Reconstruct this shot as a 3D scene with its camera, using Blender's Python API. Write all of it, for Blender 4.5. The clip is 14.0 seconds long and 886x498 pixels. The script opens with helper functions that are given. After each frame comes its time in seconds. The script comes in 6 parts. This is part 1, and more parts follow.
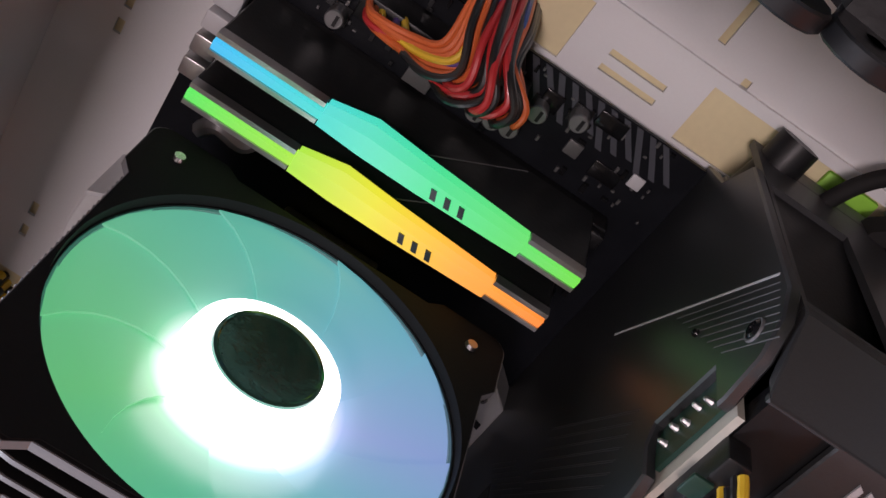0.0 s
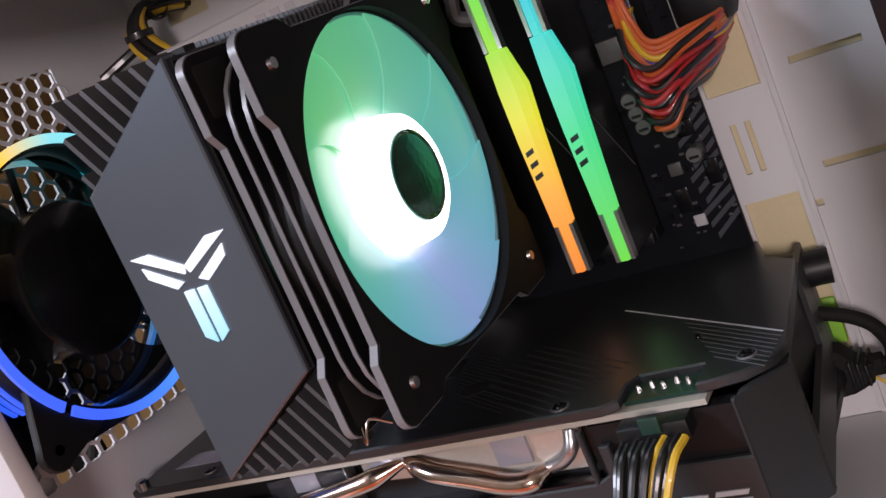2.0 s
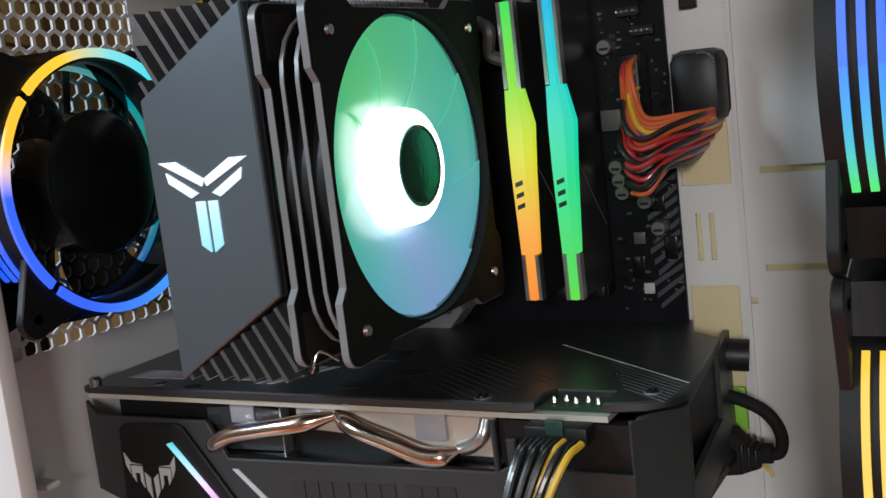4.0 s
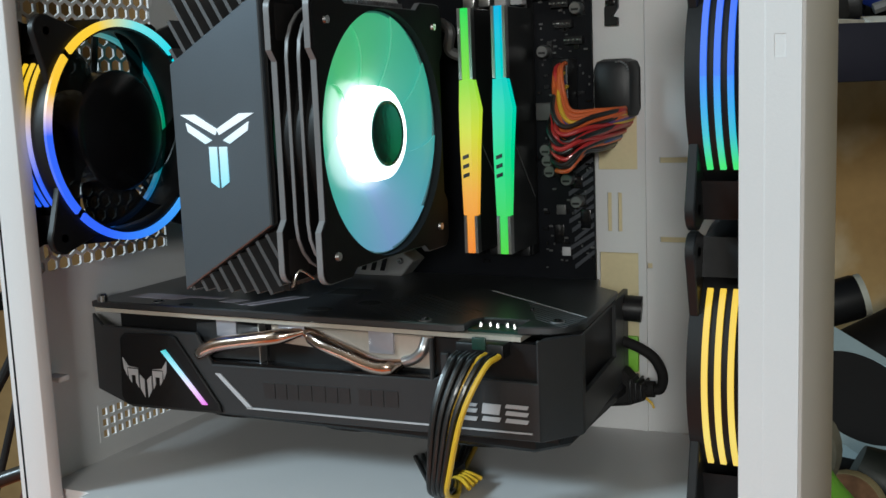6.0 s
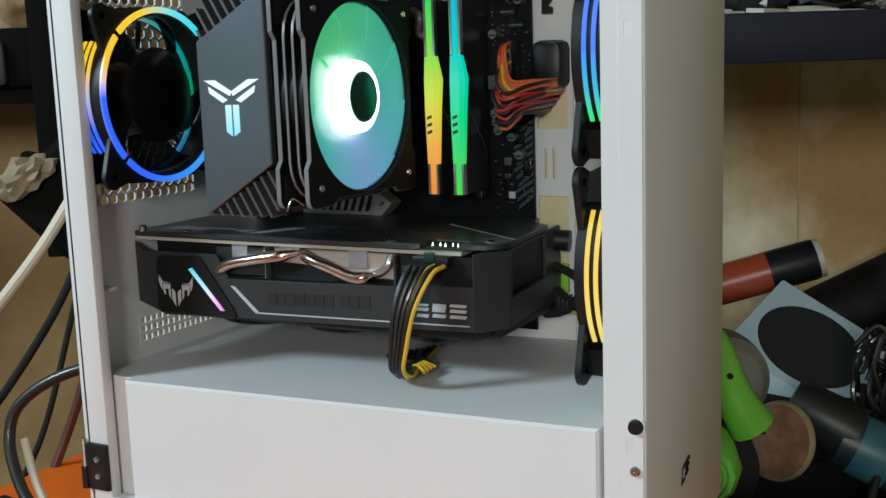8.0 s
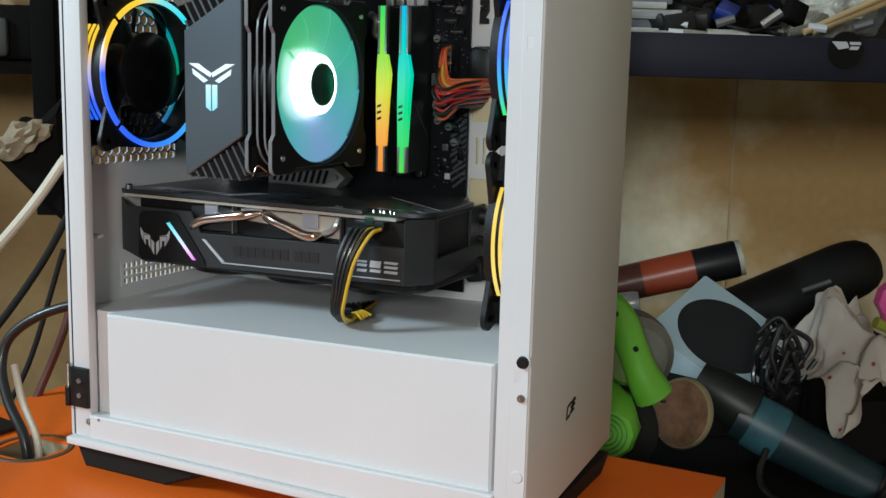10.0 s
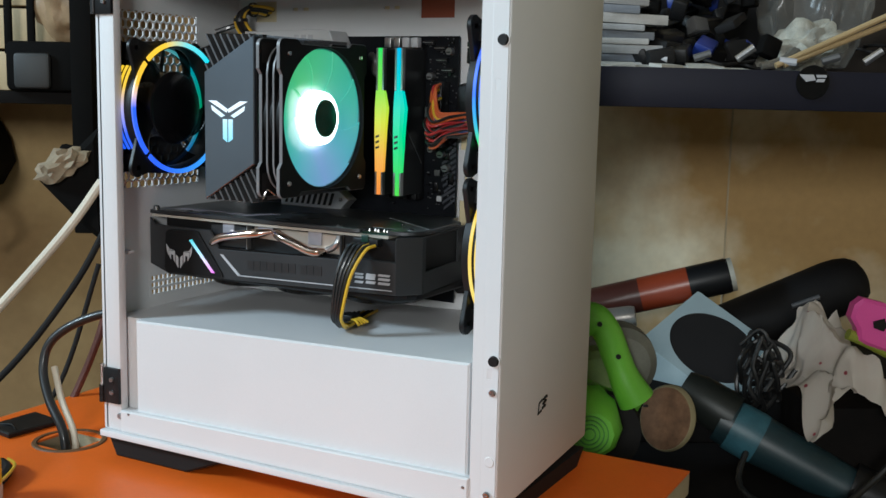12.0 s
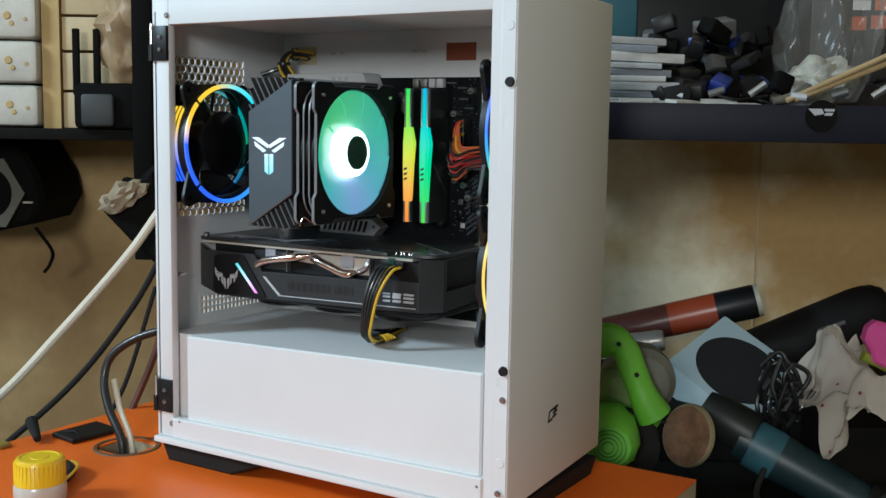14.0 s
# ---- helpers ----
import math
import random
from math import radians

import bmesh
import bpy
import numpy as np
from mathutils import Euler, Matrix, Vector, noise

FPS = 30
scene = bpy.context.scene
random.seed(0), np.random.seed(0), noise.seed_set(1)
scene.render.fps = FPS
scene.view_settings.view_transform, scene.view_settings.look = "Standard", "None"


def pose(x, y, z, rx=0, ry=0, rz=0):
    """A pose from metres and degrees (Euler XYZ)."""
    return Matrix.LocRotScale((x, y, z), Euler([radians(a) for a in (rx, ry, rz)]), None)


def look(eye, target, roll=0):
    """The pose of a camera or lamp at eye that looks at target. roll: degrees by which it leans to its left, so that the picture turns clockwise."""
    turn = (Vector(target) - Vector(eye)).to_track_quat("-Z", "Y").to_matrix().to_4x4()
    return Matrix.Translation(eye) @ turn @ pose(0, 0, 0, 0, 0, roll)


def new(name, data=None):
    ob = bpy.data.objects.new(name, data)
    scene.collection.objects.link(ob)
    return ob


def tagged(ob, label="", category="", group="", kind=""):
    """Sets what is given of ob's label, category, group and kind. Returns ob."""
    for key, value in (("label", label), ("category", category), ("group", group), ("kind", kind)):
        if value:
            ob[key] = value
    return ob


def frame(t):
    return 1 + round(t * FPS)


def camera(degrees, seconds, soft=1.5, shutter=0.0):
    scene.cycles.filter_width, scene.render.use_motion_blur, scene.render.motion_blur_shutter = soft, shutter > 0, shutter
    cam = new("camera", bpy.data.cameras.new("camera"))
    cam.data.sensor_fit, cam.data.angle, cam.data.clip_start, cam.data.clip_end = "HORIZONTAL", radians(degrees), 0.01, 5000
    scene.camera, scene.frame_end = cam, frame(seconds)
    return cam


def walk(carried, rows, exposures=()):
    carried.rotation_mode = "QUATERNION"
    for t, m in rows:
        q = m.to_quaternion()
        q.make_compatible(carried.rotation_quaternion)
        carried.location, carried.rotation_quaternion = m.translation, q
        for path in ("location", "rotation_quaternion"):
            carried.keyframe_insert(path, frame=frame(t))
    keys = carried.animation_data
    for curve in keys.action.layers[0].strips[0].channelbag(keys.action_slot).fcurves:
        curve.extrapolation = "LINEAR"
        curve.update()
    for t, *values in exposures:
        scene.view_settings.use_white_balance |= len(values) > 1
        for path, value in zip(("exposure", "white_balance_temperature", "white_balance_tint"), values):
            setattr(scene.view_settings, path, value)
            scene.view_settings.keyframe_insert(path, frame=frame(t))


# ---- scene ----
cam = camera(44.84, 14.0)
PATH = [
    (0, (0.3681, -0.143, 0.2896), (-0.1622, 0.6941, 0.1557), -56.79),
    (0.5, (0.3585, -0.1639, 0.3003), (-0.1455, 0.6855, 0.1437), -43.43),
    (1, (0.3485, -0.1877, 0.3106), (-0.1395, 0.6647, 0.1226), -37.53),
    (1.5, (0.3499, -0.1969, 0.3185), (-0.1336, 0.6523, 0.1065), -31.38),
    (2, (0.361, -0.2412, 0.3236), (-0.1457, 0.5955, 0.1161), -23.21),
    (2.5, (0.3581, -0.2486, 0.3064), (-0.1316, 0.5967, 0.0925), -17.2),
    (2.7, (0.3622, -0.2526, 0.3034), (-0.1227, 0.6025, 0.1204), -15.45),
    (4.8, (0.3897, -0.3276, 0.3019), (-0.0754, 0.5455, 0.1555), -3.29),
    (5, (0.3937, -0.337, 0.3034), (-0.0658, 0.5394, 0.1596), -2.88),
    (5.5, (0.4163, -0.3591, 0.3008), (-0.031, 0.5205, 0.1389), -2.28),
    (6, (0.4304, -0.3915, 0.2951), (-0.0071, 0.4954, 0.1464), -2.27),
    (6.5, (0.4585, -0.4179, 0.293), (0.0152, 0.4661, 0.1445), -2.31),
    (7, (0.4821, -0.4518, 0.2912), (0.0247, 0.4254, 0.1454), -1.98),
    (7.5, (0.5069, -0.4858, 0.2867), (0.0661, 0.3983, 0.132), -1.61),
    (8, (0.537, -0.5125, 0.2859), (0.0746, 0.3596, 0.1259), -1.94),
    (8.5, (0.5574, -0.5357, 0.2846), (0.1052, 0.3417, 0.1246), -0.88),
    (8.7, (0.5686, -0.5541, 0.2872), (0.1193, 0.3238, 0.1215), -0.37),
    (10.8, (0.6491, -0.6464, 0.2846), (0.2023, 0.2344, 0.1278), 2.15),
    (11, (0.6568, -0.657, 0.2863), (0.2041, 0.2208, 0.1301), 2.22),
    (11.5, (0.6826, -0.6746, 0.2931), (0.2143, 0.1952, 0.138), 1.87),
    (12, (0.7027, -0.6936, 0.2993), (0.2338, 0.1776, 0.1539), 1.34),
    (12.5, (0.7271, -0.7104, 0.3008), (0.2473, 0.1559, 0.1614), 1.23),
    (13, (0.7384, -0.7257, 0.3048), (0.2337, 0.1268, 0.1689), 1.02),
    (13.5, (0.7628, -0.7358, 0.3057), (0.2616, 0.1199, 0.1768), 0.61),
    (14, (0.7752, -0.7532, 0.3032), (0.2569, 0.094, 0.1866), 0.94),
]
walk(cam, [(t, look(eye, target, roll)) for t, eye, target, roll in PATH],
     [(0, 0.05, 6600, 36), (2.5, -0.05, 6500, 30), (5, -0.15, 6150, 8), (7.5, -0.25, 6050, 6), (8.5, -0.2, 6050, 5), (11, -0.1, 5900, 8), (14, -0.05, 5800, 6)])

# ---- room frame: u to the right along the back wall, d towards it ----
ROOM = pose(0.775, -0.753, 0, 0, 0, 31.46)
CASE = Matrix.Identity(4)
TABLE_Z = -0.040
BENCH_Z = -0.175
FLOOR_Z = -0.79

# ---- world and light ----
world = bpy.data.worlds.new("world")
scene.world = world
world.use_nodes = True
world.node_tree.nodes["Background"].inputs[0].default_value = (0.9, 0.95, 1.0, 1)
world.node_tree.nodes["Background"].inputs[1].default_value = 0.035


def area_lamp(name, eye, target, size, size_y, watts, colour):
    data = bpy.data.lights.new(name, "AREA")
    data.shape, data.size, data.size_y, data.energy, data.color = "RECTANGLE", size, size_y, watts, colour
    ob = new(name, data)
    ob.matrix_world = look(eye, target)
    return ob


# added area lamps, in openings cut for them in the unseen west and south walls
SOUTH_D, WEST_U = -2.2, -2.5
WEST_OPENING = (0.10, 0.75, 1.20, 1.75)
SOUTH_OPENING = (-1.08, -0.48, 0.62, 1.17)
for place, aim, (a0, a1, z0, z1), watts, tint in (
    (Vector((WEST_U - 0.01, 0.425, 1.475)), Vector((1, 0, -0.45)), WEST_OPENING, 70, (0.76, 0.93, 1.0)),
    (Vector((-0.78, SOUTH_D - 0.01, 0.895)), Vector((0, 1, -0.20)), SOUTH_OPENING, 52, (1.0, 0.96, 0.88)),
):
    area_lamp("added_area_lamp", ROOM @ place, ROOM @ (place + aim), a1 - a0 - 0.02, z1 - z0 - 0.02, watts, tint)

# ---- materials ----
MATS = {}


def nodes_of(name):
    m = bpy.data.materials.new(name)
    m.use_nodes = True
    return m, m.node_tree.nodes, m.node_tree.links, m.node_tree.nodes["Principled BSDF"]


def mat(name, colour, rough=0.5, metal=0.0, vary=0.12, grain=400.0, stain=12.0, bump=0.1, coat=0.0, tone=None, shine=0.5):
    """A plain material with grain and larger stains; tone: the colour of the stains."""
    if name in MATS:
        return MATS[name]
    m, n, l, b = nodes_of(name)
    co = n.new("ShaderNodeTexCoord")
    fine, large = n.new("ShaderNodeTexNoise"), n.new("ShaderNodeTexNoise")
    fine.inputs["Scale"].default_value, large.inputs["Scale"].default_value = grain, stain
    fine.inputs["Detail"].default_value, large.inputs["Detail"].default_value = 3, 5
    l.new(co.outputs["Object"], fine.inputs["Vector"])
    l.new(co.outputs["Object"], large.inputs["Vector"])
    ramp = n.new("ShaderNodeValToRGB")
    ramp.color_ramp.elements[0].position, ramp.color_ramp.elements[1].position = 0.35, 0.68
    low = tone or tuple(c * (1 - vary) for c in colour)
    ramp.color_ramp.elements[0].color, ramp.color_ramp.elements[1].color = (*low, 1), (*colour, 1)
    l.new(large.outputs["Fac"], ramp.inputs["Fac"])
    mix = n.new("ShaderNodeMix")
    mix.data_type, mix.blend_type = "RGBA", "MULTIPLY"
    mix.inputs["Factor"].default_value = vary
    l.new(ramp.outputs["Color"], mix.inputs[6])
    l.new(fine.outputs["Fac"], mix.inputs[7])
    l.new(mix.outputs[2], b.inputs["Base Color"])
    rr = n.new("ShaderNodeMapRange")
    rr.inputs["To Min"].default_value, rr.inputs["To Max"].default_value = max(0.02, rough - 0.08), min(1, rough + 0.08)
    l.new(large.outputs["Fac"], rr.inputs["Value"])
    l.new(rr.outputs["Result"], b.inputs["Roughness"])
    b.inputs["Metallic"].default_value = metal
    b.inputs["Coat Weight"].default_value = coat
    b.inputs["Specular IOR Level"].default_value = shine
    if bump:
        bp = n.new("ShaderNodeBump")
        bp.inputs["Strength"].default_value, bp.inputs["Distance"].default_value = bump, 0.0006
        l.new(fine.outputs["Fac"], bp.inputs["Height"])
        l.new(bp.outputs["Normal"], b.inputs["Normal"])
    MATS[name] = m
    return m


def ramp_of(n, stops):
    r = n.new("ShaderNodeValToRGB")
    r.color_ramp.elements[0].position, r.color_ramp.elements[0].color = stops[0][0], (*stops[0][1], 1)
    r.color_ramp.elements[1].position, r.color_ramp.elements[1].color = stops[-1][0], (*stops[-1][1], 1)
    for p, c in stops[1:-1]:
        r.color_ramp.elements.new(p).color = (*c, 1)
    return r


def glow(name, stops, start, end, strength, axis=2, base=(0.10, 0.10, 0.10)):
    """A lit diffuser whose LED colours run along one axis."""
    m, n, l, b = nodes_of(name)
    co, sep, rng = n.new("ShaderNodeTexCoord"), n.new("ShaderNodeSeparateXYZ"), n.new("ShaderNodeMapRange")
    l.new(co.outputs["Object"], sep.inputs[0])
    l.new(sep.outputs[axis], rng.inputs["Value"])
    rng.inputs["From Min"].default_value, rng.inputs["From Max"].default_value = start, end
    r = ramp_of(n, stops)
    l.new(rng.outputs["Result"], r.inputs["Fac"])
    l.new(r.outputs["Color"], b.inputs["Emission Color"])
    b.inputs["Emission Strength"].default_value = strength
    b.inputs["Base Color"].default_value = (*base, 1)
    b.inputs["Roughness"].default_value = 0.35
    return m


def glow_round(name, stops, cy, cz, strength, alpha=1.0, base=(0.10, 0.10, 0.10), inner=0.0, gain=0.0):
    """A lit ring whose LED colours run round the centre (cy, cz); inner, gain: extra glow put in for light fading
    outwards from a lit hub of that radius.
    """
    m, n, l, b = nodes_of(name)
    co, sep = n.new("ShaderNodeTexCoord"), n.new("ShaderNodeSeparateXYZ")
    l.new(co.outputs["Object"], sep.inputs[0])
    dy, dz, at, rng = n.new("ShaderNodeMath"), n.new("ShaderNodeMath"), n.new("ShaderNodeMath"), n.new("ShaderNodeMapRange")
    dy.operation = dz.operation = "SUBTRACT"
    at.operation = "ARCTAN2"
    dy.inputs[1].default_value, dz.inputs[1].default_value = cy, cz
    l.new(sep.outputs[1], dy.inputs[0])
    l.new(sep.outputs[2], dz.inputs[0])
    l.new(dz.outputs[0], at.inputs[0])
    l.new(dy.outputs[0], at.inputs[1])
    rng.inputs["From Min"].default_value, rng.inputs["From Max"].default_value = -math.pi, math.pi
    l.new(at.outputs[0], rng.inputs["Value"])
    r = ramp_of(n, stops)
    l.new(rng.outputs["Result"], r.inputs["Fac"])
    l.new(r.outputs["Color"], b.inputs["Emission Color"])
    b.inputs["Emission Strength"].default_value = strength
    if gain:
        ln, fade, white = n.new("ShaderNodeVectorMath"), n.new("ShaderNodeMapRange"), n.new("ShaderNodeMix")
        ln.operation = "LENGTH"
        both = n.new("ShaderNodeCombineXYZ")
        l.new(dy.outputs[0], both.inputs[1])
        l.new(dz.outputs[0], both.inputs[2])
        l.new(both.outputs[0], ln.inputs[0])
        fade.interpolation_type = "SMOOTHERSTEP"
        fade.inputs["From Min"].default_value, fade.inputs["From Max"].default_value = inner, inner + 0.014
        fade.inputs["To Min"].default_value, fade.inputs["To Max"].default_value = strength * (1 + gain), strength
        l.new(ln.outputs["Value"], fade.inputs["Value"])
        l.new(fade.outputs["Result"], b.inputs["Emission Strength"])
        pale = n.new("ShaderNodeMapRange")
        pale.inputs["From Min"].default_value, pale.inputs["From Max"].default_value = inner, inner + 0.007
        pale.inputs["To Min"].default_value, pale.inputs["To Max"].default_value = 0.75, 0.0
        l.new(ln.outputs["Value"], pale.inputs["Value"])
        white.data_type = "RGBA"
        l.new(pale.outputs["Result"], white.inputs["Factor"])
        l.new(r.outputs["Color"], white.inputs[6])
        white.inputs[7].default_value = (0.9, 1.0, 0.95, 1)
        l.new(white.outputs[2], b.inputs["Emission Color"])
    b.inputs["Base Color"].default_value = (*base, 1)
    b.inputs["Alpha"].default_value = alpha
    b.inputs["Roughness"].default_value = 0.3
    return m


WHITE = mat("white_painted_steel", (0.70, 0.70, 0.705), 0.50, vary=0.05, grain=900, stain=6, bump=0.08, shine=0.28)
CREAM = mat("cream_steel_back", (0.72, 0.62, 0.38), 0.5, vary=0.1)
BLACK = mat("black_plastic", (0.010, 0.010, 0.011), 0.42, vary=0.3, grain=700, shine=0.35)
BLACK_GLOSS = mat("black_gloss_plastic", (0.006, 0.006, 0.007), 0.2, vary=0.2, bump=0.02, shine=0.4)
BLACK_MATT = mat("black_matt_rubber", (0.014, 0.013, 0.013), 0.75, vary=0.3, shine=0.25)
SATIN = mat("satin_black_metal", (0.205, 0.245, 0.29), 0.30, metal=0.75, vary=0.15, grain=1500, stain=5, bump=0.04)
BACKPLATE = mat("black_anodised_backplate", (0.125, 0.130, 0.138), 0.38, metal=0.85, vary=0.2, grain=1800, stain=8, bump=0.05)
GREY_SHROUD = mat("dark_grey_shroud", (0.036, 0.037, 0.039), 0.42, vary=0.2, grain=1200, shine=0.45)
FAN_LIT_EDGE = mat("lit_edge_plastic", (0.21, 0.212, 0.22), 0.38, vary=0.2, grain=900)
EDGE_GREY = mat("worn_grey_edge", (0.11, 0.11, 0.115), 0.5, vary=0.2)
SILVER = mat("bare_aluminium", (0.62, 0.62, 0.62), 0.3, metal=0.9, vary=0.15, grain=900)
PALE = mat("pale_grey_print", (0.50, 0.50, 0.52), 0.5, vary=0.1)
DIM_PRINT = mat("dim_dark_print", (0.016, 0.016, 0.017), 0.3, vary=0.1)
FAINT_PRINT = mat("faint_shroud_print", (0.027, 0.026, 0.027), 0.36, vary=0.1)
COPPER = mat("copper_heatpipe", (0.86, 0.60, 0.46), 0.18, metal=1.0, vary=0.35, grain=300, stain=60, bump=0.05, tone=(0.78, 0.68, 0.60))
PCB = mat("black_circuit_board", (0.007, 0.008, 0.011), 0.4, vary=0.3, grain=900, stain=60, shine=0.15)
GREEN_PCB = mat("green_circuit_board", (0.010, 0.048, 0.034), 0.4, vary=0.2)
CHIP = mat("grey_chip", (0.10, 0.10, 0.10), 0.4, vary=0.2)
STEEL = mat("screw_steel", (0.55, 0.55, 0.56), 0.28, metal=1.0, vary=0.2)
WIRES = {
    "orange": mat("orange_wire", (0.66, 0.13, 0.03), 0.4, vary=0.12, coat=0.2),
    "red": mat("red_wire", (0.50, 0.03, 0.03), 0.4, vary=0.12, coat=0.2),
    "yellow": mat("yellow_wire", (0.80, 0.50, 0.03), 0.4, vary=0.12, coat=0.2),
    "black": mat("black_wire", (0.014, 0.014, 0.014), 0.4, vary=0.2, coat=0.2),
    "blue": mat("blue_wire", (0.02, 0.08, 0.30), 0.4, vary=0.12, coat=0.2),
    "purple": mat("purple_wire", (0.14, 0.08, 0.28), 0.4, vary=0.12, coat=0.2),
    "green": mat("green_wire", (0.02, 0.25, 0.17), 0.4, vary=0.12, coat=0.2),
    "brown": mat("brown_wire", (0.10, 0.03, 0.022), 0.4, vary=0.12, coat=0.2),
    "white": mat("white_wire", (0.78, 0.70, 0.56), 0.5, vary=0.15),
}
ORANGE_TOP = mat("orange_laminate", (0.88, 0.155, 0.010), 0.40, vary=0.10, grain=260, stain=9, bump=0.06, tone=(0.78, 0.145, 0.012))
CHIPBOARD = mat("chipboard_edge", (0.50, 0.40, 0.25), 0.8, vary=0.3, grain=500)
WALL = mat("stained_plaster_wall", (0.93, 0.83, 0.60), 0.85, vary=0.2, grain=60, stain=4.6, bump=0.3, tone=(0.58, 0.37, 0.15))
WALL.node_tree.nodes["Color Ramp"].color_ramp.elements[0].position = 0.40
WALL.node_tree.nodes["Color Ramp"].color_ramp.elements[1].position = 0.60
WALL_DULL = mat("darkened_wall_paint", (0.42, 0.38, 0.31), 0.85, vary=0.25, grain=60, stain=3)
WALL_BROWN = mat("brown_stained_shaded_plaster", (0.50, 0.345, 0.155), 0.85, vary=0.25, grain=60, stain=5, bump=0.3, tone=(0.30, 0.185, 0.075))
CEIL = mat("ceiling_paint", (0.46, 0.44, 0.40), 0.9, vary=0.1)
FLOOR = mat("concrete_floor", (0.16, 0.15, 0.14), 0.8, vary=0.3, grain=80, stain=4)
BENCH = mat("dark_bench_top", (0.012, 0.010, 0.009), 0.75, vary=0.4, grain=120, shine=0.1)
NAVY = mat("navy_laminate_shelf", (0.010, 0.010, 0.020), 0.5, vary=0.2, grain=120, shine=0.25)

# ---- mesh helpers ----


def box(bm, x0, x1, y0, y1, z0, z1, bevel=0.0):
    vs = [bm.verts.new((x, y, z)) for x in (x0, x1) for y in (y0, y1) for z in (z0, z1)]
    fs = [bm.faces.new([vs[i] for i in q]) for q in ((0, 1, 3, 2), (4, 6, 7, 5), (0, 4, 5, 1), (2, 3, 7, 6), (0, 2, 6, 4), (1, 5, 7, 3))]
    if bevel:
        es = {e for f in fs for e in f.edges}
        bmesh.ops.bevel(bm, geom=list(es), offset=bevel, segments=2, affect="EDGES", profile=0.5)
    return bm


def prism(bm, pts, to3, a, b, bevel=0.0):
    """A flat outline carried from depth a to depth b; to3(p, q, depth) gives the place."""
    lo = [bm.verts.new(to3(p, q, a)) for p, q in pts]
    hi = [bm.verts.new(to3(p, q, b)) for p, q in pts]
    fs = [bm.faces.new(lo), bm.faces.new(hi[::-1])]
    k = len(pts)
    for i in range(k):
        fs.append(bm.faces.new((lo[i], hi[i], hi[(i + 1) % k], lo[(i + 1) % k])))
    bmesh.ops.recalc_face_normals(bm, faces=fs)
    if bevel:
        es = {e for f in fs[:2] for e in f.edges}
        bmesh.ops.bevel(bm, geom=list(es), offset=bevel, segments=1, affect="EDGES")
    return bm


def xz(p, q, w):
    return (p, w, q)


def yz(p, q, w):
    return (w, p, q)


def xy(p, q, w):
    return (p, q, w)


def holed(bm, p0, p1, q0, q1, holes, to3, a, b):
    """A plate with rectangular openings that go through it."""
    ps = sorted({p0, p1, *[v for h in holes for v in h[:2]]})
    qs = sorted({q0, q1, *[v for h in holes for v in h[2:]]})
    solid = lambda i, j: 0 <= i < len(ps) - 1 and 0 <= j < len(qs) - 1 and not any(  # noqa: E731
        h[0] < (ps[i] + ps[i + 1]) / 2 < h[1] and h[2] < (qs[j] + qs[j + 1]) / 2 < h[3] for h in holes)
    vs = {}

    def v(i, j, k):
        if (i, j, k) not in vs:
            vs[i, j, k] = bm.verts.new(to3(ps[i], qs[j], (a, b)[k]))
        return vs[i, j, k]

    fs = []
    for i in range(len(ps) - 1):
        for j in range(len(qs) - 1):
            if not solid(i, j):
                continue
            for k in (0, 1):
                fs.append(bm.faces.new((v(i, j, k), v(i + 1, j, k), v(i + 1, j + 1, k), v(i, j + 1, k))))
            for (di, dj), (c, d) in (((-1, 0), ((i, j), (i, j + 1))), ((1, 0), ((i + 1, j), (i + 1, j + 1))), ((0, -1), ((i, j), (i + 1, j))), ((0, 1), ((i, j + 1), (i + 1, j + 1)))):
                if not solid(i + di, j + dj):
                    fs.append(bm.faces.new((v(*c, 0), v(*d, 0), v(*d, 1), v(*c, 1))))
    bmesh.ops.recalc_face_normals(bm, faces=fs)
    return bm


def smooth_path(pts, steps=6):
    pts = [Vector(p) for p in pts]
    ext = [2 * pts[0] - pts[1], *pts, 2 * pts[-1] - pts[-2]]
    out = []
    for i in range(1, len(ext) - 2):
        a, b, c, d = ext[i - 1 : i + 3]
        for s in range(steps):
            t = s / steps
            out.append(0.5 * (2 * b + (c - a) * t + (2 * a - 5 * b + 4 * c - d) * t * t + (3 * b - a - 3 * c + d) * t ** 3))
    return [*out, pts[-1]]


def tube(bm, pts, r, sides=8, steps=6, taper=None):
    """A round cord along a smooth path; taper(t) scales its radius."""
    path = smooth_path(pts, steps)
    up = Vector((0.31, 0.42, 0.85))
    rings = []
    for i, p in enumerate(path):
        along = (path[min(i + 1, len(path) - 1)] - path[max(i - 1, 0)]).normalized()
        side = (up - along * up.dot(along)).normalized()
        up = side
        other = along.cross(side)
        rr = r * (taper(i / (len(path) - 1)) if taper else 1)
        rings.append([bm.verts.new(p + (side * math.cos(a) + other * math.sin(a)) * rr) for a in (2 * math.pi * k / sides for k in range(sides))])
    for a, b in zip(rings, rings[1:]):
        for k in range(sides):
            bm.faces.new((a[k], a[(k + 1) % sides], b[(k + 1) % sides], b[k])).smooth = True
    bm.faces.new(rings[0][::-1])
    bm.faces.new(rings[-1])
    return bm


